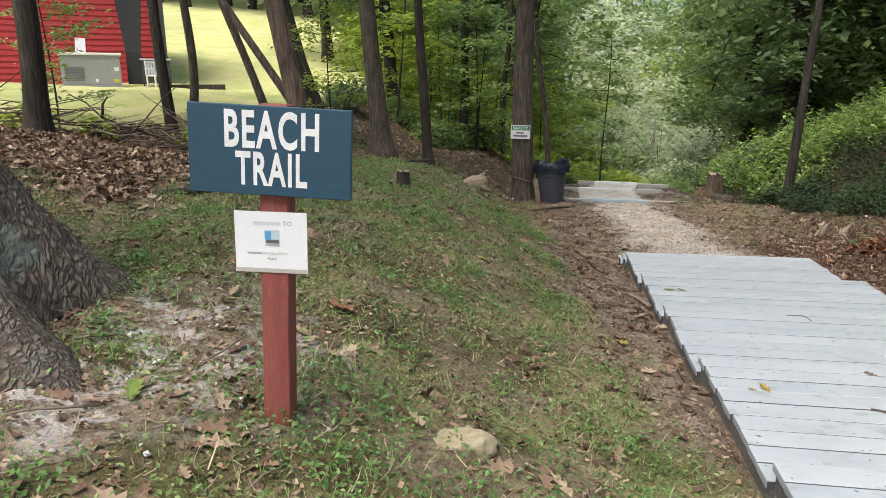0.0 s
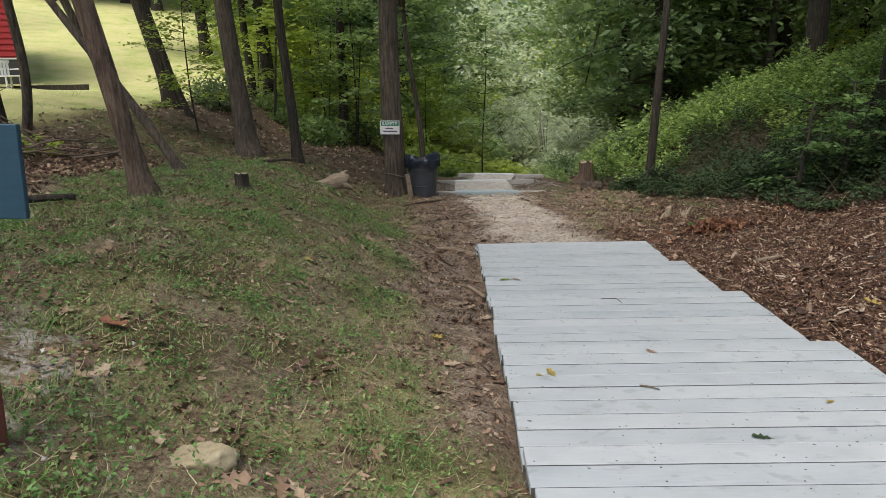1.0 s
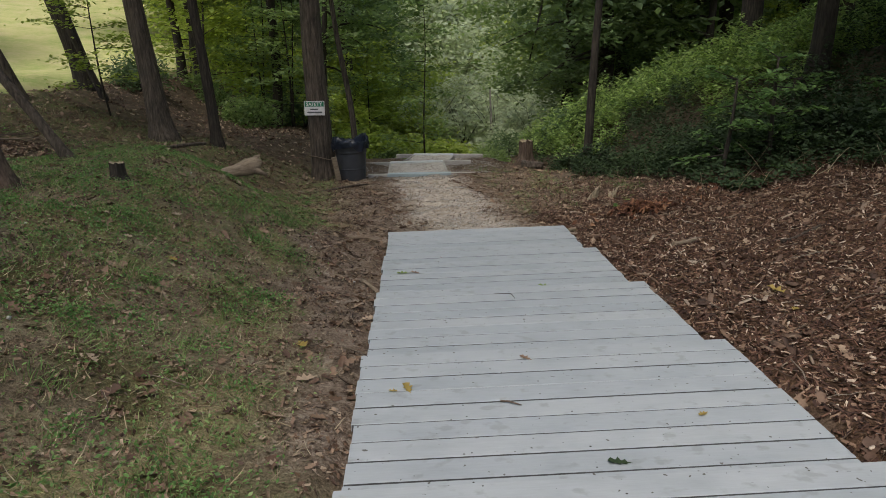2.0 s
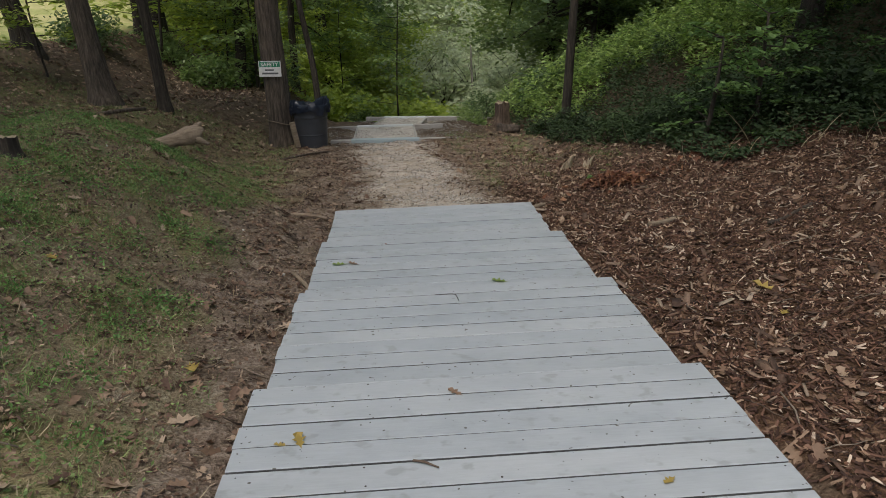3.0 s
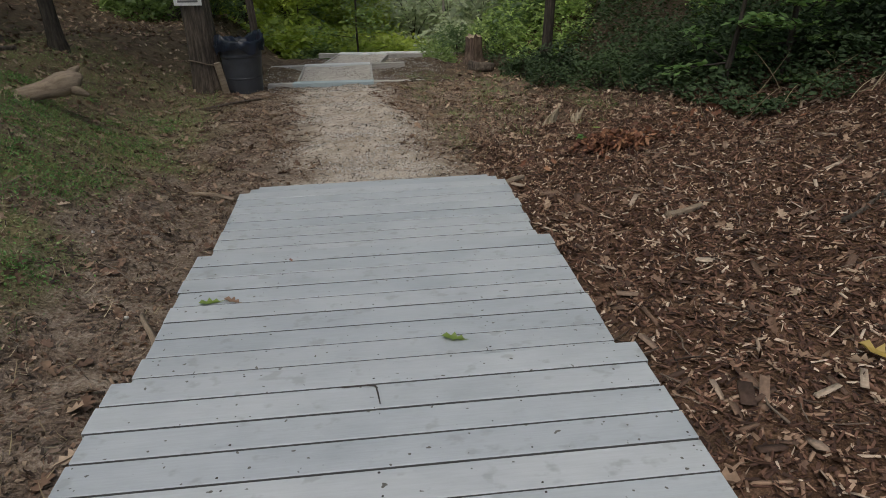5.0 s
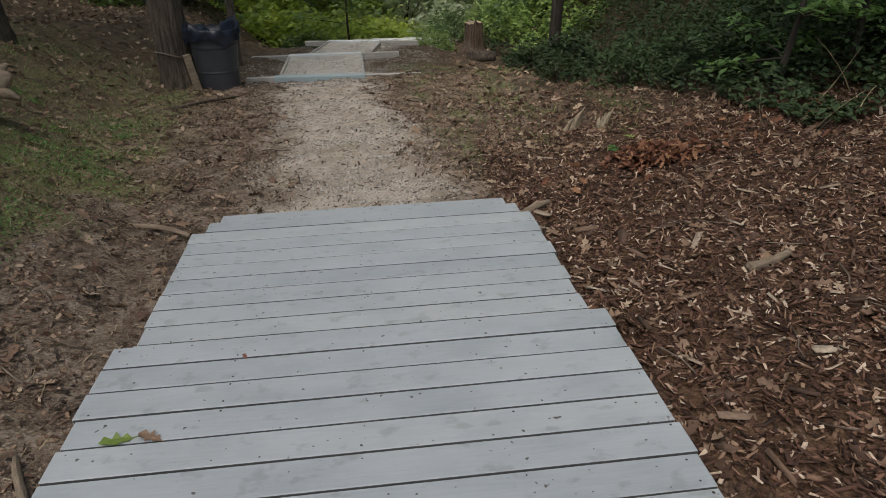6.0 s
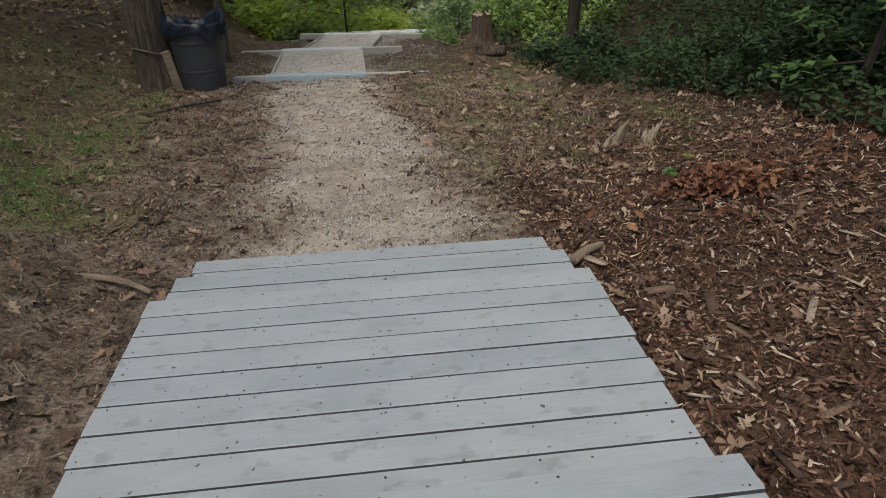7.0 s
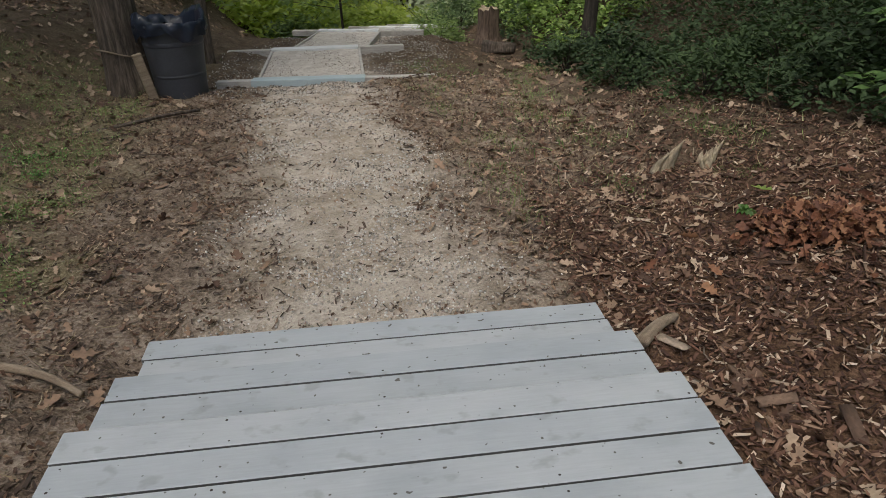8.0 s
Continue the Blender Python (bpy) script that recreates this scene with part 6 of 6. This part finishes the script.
def loose_cover():
    zc = lambda key: (lambda x, y: zones(x, y)[key] * clear_of_deck(x, y))
    # mulch
    p = scattered(44000, 2.6, 9.5, -0.5, 11.0, lambda x, y: zones(x, y)["mulch"] * clear_of_deck(x, y) * ease(1.2, -0.3, to_uv(x, y)[1] - bush_line(to_uv(x, y)[0])) * (0.35 + 0.65 * ease(8, 4, np.hypot(x - 4, y - 5))))
    pos, tn = around(p, 0.006, 0.35)
    n = len(p)
    ln = rng.uniform(0.018, 0.085, n) * (1 + 1.3 * (rng.random(n) < 0.08))
    size = np.c_[ln, np.minimum(rng.uniform(0.003, 0.016, n), ln * 0.4), rng.uniform(0.003, 0.009, n)]
    tagged(part("bark_mulch", strew("bark_mulch", CHIP, CHIP_F, pos, tn, size, M["chip"]), None), "brown shredded bark mulch with pale splinters", "mulch", kind="stuff")
    p = scattered(110000, 2.8, 9.0, 0.5, 11.5, lambda x, y: (zones(x, y)["mulch"] + 0.5 * ease(8.5, 9.5, to_uv(x, y)[1]) * ease(3.0, 4.0, to_uv(x, y)[0])) * clear_of_deck(x, y) * ease(1.2, -0.3, to_uv(x, y)[1] - bush_line(to_uv(x, y)[0])))
    pos, tn = around(p, 0.012, 0.5)
    n = len(p)
    tagged(part("shredded_bark", strew("shredded_bark", FLAKE, FLAKE_F, pos, tn, np.c_[rng.uniform(0.015, 0.065, n), rng.uniform(0.004, 0.016, n), rng.uniform(0.01, 0.02, n)], M["chip"]), None), "fine shredded bark and leaf scraps", "mulch", kind="stuff")
    p = scattered(190000, -3.5, 5.2, 0.5, 14.5, lambda x, y: np.clip(0.75 * zones(x, y)["dirt"] * (1 - 0.93 * zones(x, y)["gravel"]) + 0.3 * zones(x, y)["grass"] + 0.35 * ease(9, 10, to_uv(x, y)[1]) * (1 - zones(x, y)["gravel"]), 0, 1) * (0.3 + 0.7 * ease(-0.5, 0.6, wobble(x, y, 87, 0.7))) * clear_of_deck(x, y))
    pos, tn = around(p, 0.008, 0.5)
    n = len(p)
    tagged(part("leaf_scraps", strew("leaf_scraps", FLAKE, FLAKE_F, pos, tn, np.c_[rng.uniform(0.008, 0.04, n), rng.uniform(0.004, 0.02, n), rng.uniform(0.008, 0.022, n)], M["dead_leaf"]), None), "crumbled brown leaf scraps and bark on the dirt", "leaf litter", kind="stuff")
    p = scattered(64000, -2.5, 5.0, 4.5, 13.8, lambda x, y: np.clip(0.8 * zones(x, y)["dirt"] * (1 - zones(x, y)["gravel"]) + 0.22 * zones(x, y)["gravel"], 0, 1) * (0.1 + 0.9 * ease(-0.3, 0.6, wobble(x, y, 89, 0.6) + 0.4 * wobble(x, y, 90, 0.2))) * clear_of_deck(x, y))
    pos, tn = around(p, 0.007, 0.4)
    n = len(p)
    tagged(part("dark_debris", strew("dark_debris", FLAKE, FLAKE_F, pos, tn, np.c_[rng.uniform(0.012, 0.06, n), rng.uniform(0.004, 0.018, n), rng.uniform(0.008, 0.02, n)], M["debris"]), None), "dark crumbled bark and twig bits on the dirt", "leaf litter", kind="stuff")
    # dead leaves
    litter = lambda x, y: np.clip(0.9 * zones(x, y)["pile"] + 0.4 * zones(x, y)["dirt"] * ease(-0.6, 0.3, wobble(x, y, 88, 0.8)) * (1 - zones(x, y)["gravel"]) + 0.36 * zones(x, y)["mulch"] + 0.08 * zones(x, y)["grass"] + 0.5 * ease(9, 10, to_uv(x, y)[1]) * ease(-0.3, 1.2, np.abs(to_uv(x, y)[0] - 1.6) - 1.6) * (1 - zones(x, y)["lawn"]), 0, 1) * clear_of_deck(x, y)
    p = scattered(46000, -6.5, 8.5, 0.5, 24, litter)
    pos, tn = around(p, 0.012, 0.42)
    tagged(part("leaf_litter", strew("leaf_litter", OAK, OAK_F, pos, tn, rng.uniform(0.05, 0.12, len(p)), M["dead_leaf"]), None), "curled brown dead oak leaves strewn on the ground", "leaf litter", kind="stuff")
    p = scattered(16000, -6, -2.5, 4.5, 10.5, zc("pile"))
    pos, tn = around(p, 0.03, 0.6)
    tagged(part("leaf_pile", strew("leaf_pile", OAK, OAK_F, pos, tn, rng.uniform(0.045, 0.105, len(p)), M["dead_leaf"]), None), "deep heap of raked brown leaves", "leaf pile", kind="stuff")
    p = np.r_[rng.normal(size=(520, 2)) * (0.16, 0.09) + (5.33, 8.3), rng.normal(size=(110, 2)) * (0.8, 0.2) + (6.1, 8.3), rng.normal(size=(120, 2)) * (0.5, 0.15) + (-4.3, 8.3)]
    pos, tn = around(p, 0.04, 0.7)
    pos[:520, 2] += 0.1 * rng.random(520) * np.exp(-(((p[:520] - (5.33, 8.3)) / (0.26, 0.14)) ** 2).sum(1))
    tagged(part("rusty_leaves", strew("rusty_leaves", OAK, OAK_F, pos, tn, rng.uniform(0.045, 0.105, len(p)), M["rust_leaf"]), None), "heap of rust-orange dead leaves on the mulch", "leaves", kind="stuff")
    # grass, straw and weeds
    patchy = lambda x, y: zones(x, y)["grass"] * (1 - 0.5 * zones(x, y)["mottle"]) * (0.2 + 0.8 * ease(-0.4, 0.6, wobble(x, y, 81, 0.8) + 0.5 * wobble(x, y, 82, 0.25)))
    p = scattered(330000, -5.2, 1.4, 0.8, 14.5, patchy)
    pos, tn = around(p, -0.004, 0.5)
    tagged(part("grass", strew("grass", BLADE, BLADE_F, pos, tn, rng.uniform(0.025, 0.075, len(p)), M["grass"]), None), "short patchy green woodland grass", "grass", kind="stuff")
    spots = np.c_[rng.uniform(-2.6, 1.0, 70), rng.uniform(1.2, 10.5, 70)]
    spots = spots[zones(spots[:, 0], spots[:, 1])["grass"] > 0.25]
    p = np.repeat(spots, 90, 0) + rng.normal(size=(len(spots) * 90, 2)) * 0.075
    pos, tn = around(p, -0.004, 0.45)
    tagged(part("grass_tufts", strew("grass_tufts", BLADE, BLADE_F, pos, tn, rng.uniform(0.04, 0.1, len(p)), M["grass"]), None), "taller tufts of soft green grass", "grass", kind="stuff")
    p = scattered(80000, -5.2, 1.9, 0.8, 14.5, lambda x, y: (0.75 - 0.45 * zones(x, y)["mottle"]) * zones(x, y)["grass"] + 0.12 * zones(x, y)["dirt"] * clear_of_deck(x, y))
    pos, tn = around(p, 0.006, 0.2)
    flat = np.stack([tn[:, :, 0], tn[:, :, 2], -tn[:, :, 1]], -1)
    tagged(part("dry_grass", strew("dry_grass", BLADE, BLADE_F, pos, flat, rng.uniform(0.03, 0.11, len(p)), M["straw"]), None), "dry straw-coloured thatch between the grass", "dry grass", kind="stuff")
    p = scattered(170000, -5.0, 1.5, 0.9, 14.0, lambda x, y: zones(x, y)["grass"] * (1 - 0.45 * zones(x, y)["mottle"]) * ease(-0.5, 0.4, wobble(x, y, 83, 1.2) + 0.4 * wobble(x, y, 84, 0.4)))
    pos, tn = around(p, 0.012, 0.35)
    pos[:, 2] += rng.uniform(0, 0.03, len(p))
    tagged(part("low_weeds", strew("low_weeds", LEAF, LEAF_F, pos, tn, rng.uniform(0.011, 0.028, len(p)), M["weed"]), None), "low broad-leaved weeds among the turf", "weeds", kind="stuff")
    spots = np.c_[rng.uniform(-3.4, 1.1, 400), rng.uniform(1.0, 11.5, 400)]
    spots = spots[zones(spots[:, 0], spots[:, 1])["grass"] > 0.3]
    p = np.repeat(spots, 130, 0) + rng.normal(size=(len(spots) * 130, 2)) * np.repeat(rng.uniform(0.04, 0.17, (len(spots), 1)), 130, 0)
    p = p[clear_of_deck(p[:, 0], p[:, 1])]
    pos, tn = around(p, 0.014, 0.5)
    pos[:, 2] += rng.uniform(0, 0.05, len(p))
    tagged(part("weed_clumps", strew("weed_clumps", LEAF, LEAF_F, pos, tn, rng.uniform(0.012, 0.03, len(p)), M["clump"]), None), "clumps of darker green weeds in the turf", "weeds", kind="stuff")
    p = scattered(9000, -6.5, 8.0, 9.0, 17.0, lambda x, y: (0.5 * ease(0.2, 0.9, wobble(x, y, 85, 1.5)) + 0.6 * ease(1.3, 0.5, np.hypot(x - 4.7, y - 11.0))) * ease(0.8, 1.6, np.abs(to_uv(x, y)[0] - trail_u(to_uv(x, y)[1]))))
    pos, tn = around(p, -0.004, 0.5)
    tagged(part("sparse_grass", strew("sparse_grass", BLADE, BLADE_F, pos, tn, rng.uniform(0.05, 0.14, len(p)), M["grass"]), None), "sparse grass on the woodland floor", "grass", kind="stuff")
    p = scattered(30000, 3.4, 6.2, 9.0, 14.5, lambda x, y: ease(0.0, 0.8, wobble(x, y, 93, 1.1) + 0.4 * wobble(x, y, 94, 0.3)) * ease(0.75, 1.2, np.abs(to_uv(x, y)[0] - trail_u(to_uv(x, y)[1]))) * ease(5.4, 4.6, to_uv(x, y)[0]))
    pos, tn = around(p, -0.004, 0.6)
    tagged(part("trailside_grass", strew("trailside_grass", BLADE, BLADE_F, pos, tn, rng.uniform(0.025, 0.075, len(p)), M["grass"]), None), "thin short grass at the edge of the trail", "grass", kind="stuff")
    p = scattered(14000, 3.0, 6.5, 8.6, 15.0, lambda x, y: ease(-0.3, 0.7, wobble(x, y, 95, 1.0)) * ease(0.6, 1.1, np.abs(to_uv(x, y)[0] - trail_u(to_uv(x, y)[1]))))
    pos, tn = around(p, 0.005, 0.25)
    flat = np.stack([tn[:, :, 0], tn[:, :, 2], -tn[:, :, 1]], -1)
    tagged(part("straw", strew("straw", BLADE, BLADE_F, pos, flat, rng.uniform(0.03, 0.1, len(p)), M["straw"]), None), "dry straw and pine litter at the edge of the trail", "dry grass", kind="stuff")
    p = scattered(420, 3.3, 8.2, 1.5, 8.6, lambda x, y: clear_of_deck(x, y) * zones(x, y)["mulch"])
    pos, tn = around(p, 0.018, 0.3)
    ln = rng.uniform(0.06, 0.17, len(p))
    tagged(part("bark_slabs", strew("bark_slabs", CHIP, CHIP_F, pos, tn, np.c_[ln, ln * rng.uniform(0.1, 0.32, len(p)), rng.uniform(0.005, 0.012, len(p))], M["slab"]), None), "larger split bark and wood slabs on the mulch", "mulch", kind="stuff")
    # pebbles and twigs
    p = scattered(85000, 0.5, 5.0, 8.0, 13.6, lambda x, y: zones(x, y)["gravel"] * (0.15 + 0.85 * ease(-0.3, 0.6, wobble(x, y, 86, 0.9) + 0.5 * np.clip(to_uv(x, y)[0] - 2.0, -1, 1))))
    pos, tn = around(p, 0.002, 0.6)
    sz = rng.uniform(0.006, 0.024, (len(p), 1)) * rng.uniform(0.6, 1.1, (len(p), 3))
    tagged(part("pebbles", strew("pebbles", STONE, STONE_F, pos, tn, sz, M["pebble"]), None), "small pale stones in the sandy trail", "pebbles", kind="stuff")
    p = scattered(34000, 1.6, 6.0, 12.9, 18.6, lambda x, y: ease(1.75, 1.1, np.abs(to_uv(x, y)[0] - trail_u(to_uv(x, y)[1]) - 0.25)) * (0.25 + 0.75 * ease(-0.4, 0.5, wobble(x, y, 92, 0.9))))
    pos, tn = around(p, 0.006, 0.6)
    tagged(part("loose_gravel", strew("loose_gravel", STONE, STONE_F, pos, tn, rng.uniform(0.008, 0.03, (len(p), 1)) * rng.uniform(0.6, 1.1, (len(p), 3)), M["spill"]), None), "pale loose gravel spilled beside the steps", "gravel", kind="stuff")
    p = np.r_[rng.normal(size=(70, 2)) * (0.5, 0.4) + (-0.95, 2.3), rng.uniform((-1.2, 1.2), (1.6, 8), (22, 2))]
    p = p[clear_of_deck(p[:, 0], p[:, 1])]
    pos, tn = around(p, 0.004, 0.4)
    tagged(part("white_stones", strew("white_stones", STONE, STONE_F, pos, tn, rng.uniform(0.01, 0.034, (len(p), 1)) * rng.uniform(0.6, 1.1, (len(p), 3)), M["white_stone"]), None), "small white stones and shell bits in the dirt", "stones", kind="stuff")
    p = scattered(2600, -3, 8.5, 0.8, 14, lambda x, y: clear_of_deck(x, y) * (0.2 + 0.6 * zones(x, y)["mulch"] + 0.3 * zones(x, y)["dirt"]) * (1 - zones(x, y)["lawn"]) * (1 - 0.92 * zones(x, y)["gravel"]))
    pos, tn = around(p, 0.012, 0.2)
    stick = [(-0.5, 0, 0), (-0.1, 0.04, 0.02), (0.2, -0.03, 0.03), (0.5, 0.03, 0)]
    v0, f0 = tube_data(stick, (0.018, 0.016, 0.013, 0.008), 4)
    tagged(part("twigs", strew("twigs", v0, f0, pos, tn, rng.uniform(0.06, 0.3, len(p)) , M["twig"]), None), "thin dead twigs scattered on the ground", "twigs", kind="stuff")


M["spill"] = islands("spilled_gravel", ((0.0, (0.12, 0.1, 0.085)), (0.6, (0.3, 0.27, 0.235)), (1.0, (0.66, 0.63, 0.59))), 0.85)
M["slab"] = islands("bark_slab", ((0.0, (0.07, 0.04, 0.028)), (0.5, (0.2, 0.125, 0.085)), (0.85, (0.36, 0.27, 0.2)), (1.0, (0.56, 0.47, 0.37))), 0.85, 0.5, 60.0)
M["white_stone"] = islands("white_stone", ((0.0, (0.4, 0.38, 0.35)), (0.6, (0.66, 0.65, 0.62)), (1.0, (0.8, 0.79, 0.77))), 0.8)
loose_cover()


# ---- single leaves and sticks on the boards ----
def fallen_leaf(x, y, size, turn, mat, label, on=None, curl=1.0):
    u, v = to_uv(x, y)
    z = float(deck_top(v)) + 0.004 if on is None else float(height(x, y)) + on
    co = np.array(OAK) * np.array([1, 1, curl])
    o = part("fallen_leaf", mesh_of("fallen_leaf", co * size, [list(f) for f in OAK_F], M[mat]), None)
    o.matrix_world = pose(x, y, z, 4, 3, turn)
    tagged(o, label, "leaf", "fallen leaves")


seedling = shrub(97, 0.07, 0.12, "clump", 0.06, 54, "small green seedling among the dead leaves")
seedling.matrix_basis = pose(5.12, 8.62, float(height(5.12, 8.62)))
fallen_leaf(3.05, 5.105, 0.11, 70, "green_leaf", "green lobed leaf lying on a grey board")
fallen_leaf(2.0, 5.7, 0.11, 100, "green_leaf", "green lobed leaf lying on a grey board")
fallen_leaf(2.1, 5.69, 0.09, 60, "dead_leaf", "browning lobed leaf lying on a grey board")
fallen_leaf(1.776, 3.242, 0.09, 10, "yellow_leaf", "yellow curled leaf lying on a grey board")
fallen_leaf(2.412, 3.441, 0.075, 40, "dead_leaf", "small dark leaf scrap on a grey board", None, 0.4)
fallen_leaf(1.708, 3.228, 0.05, 80, "yellow_leaf", "small yellow leaf scrap on a grey board")
fallen_leaf(2.508, 2.48, 0.09, 75, "herb_shaded", "dull green leaf scrap on a grey board", None, 0.5)
fallen_leaf(3.002, 2.74, 0.06, 120, "yellow_leaf", "small yellow-green leaf on a grey board")
fallen_leaf(2.38, 6.068, 0.035, 20, "rust_leaf", "tiny orange leaf scrap on a grey board")
fallen_leaf(-0.355, 3.12, 0.17, 70, "rust_leaf", "large curled orange-brown oak leaf in the grass", 0.03, 1.8)
fallen_leaf(-0.83, 2.02, 0.13, 20, "green_leaf", "green leaf lying in the dirt", 0.02)
fallen_leaf(0.34, 5.08, 0.1, 50, "yellow_leaf", "pale dry leaf in the grass", 0.02)
fallen_leaf(4.62, 4.52, 0.16, 30, "yellow_leaf", "pale yellow dead leaf on the mulch", 0.03, 1.6)
fallen_leaf(1.24, 4.1, 0.13, 200, "yellow_leaf", "pale dry leaf on the dirt", 0.02, 1.5)
fallen_leaf(5.35, 8.75, 0.12, 200, "green_leaf", "fresh green leaf among dead ones", 0.05)
fallen_leaf(4.45, 4.1, 0.1, 130, "yellow_leaf", "yellow leaf on the mulch", 0.03)
lying_stick = thing("twig", pose(2.217, 2.999, float(deck_top(3.2)) + 0.007, 0, 0, -35), "small brown twig lying on a grey board", "twig")
part("stem", tube_mesh("stem", ((-0.05, 0, 0), (-0.01, 0.006, 0.002), (0.05, 0, 0)), (0.005, 0.005, 0.003), 6, M["twig"]), None, lying_stick)
crack = thing("dry_stem", pose(2.666, 4.7, float(deck_top(5.0)) + 0.003, 0, 0, -8), "thin dark curled stem lying across a board joint", "stem")
part("stem", tube_mesh("stem", ((-0.12, 0.005, 0), (-0.03, 0.01, 0.0), (0.0, 0.0, 0.001), (0.008, -0.04, 0.0), (0.016, -0.1, 0)), (0.0025, 0.003, 0.003, 0.003, 0.002), 6, M["nail"]), None, crack)
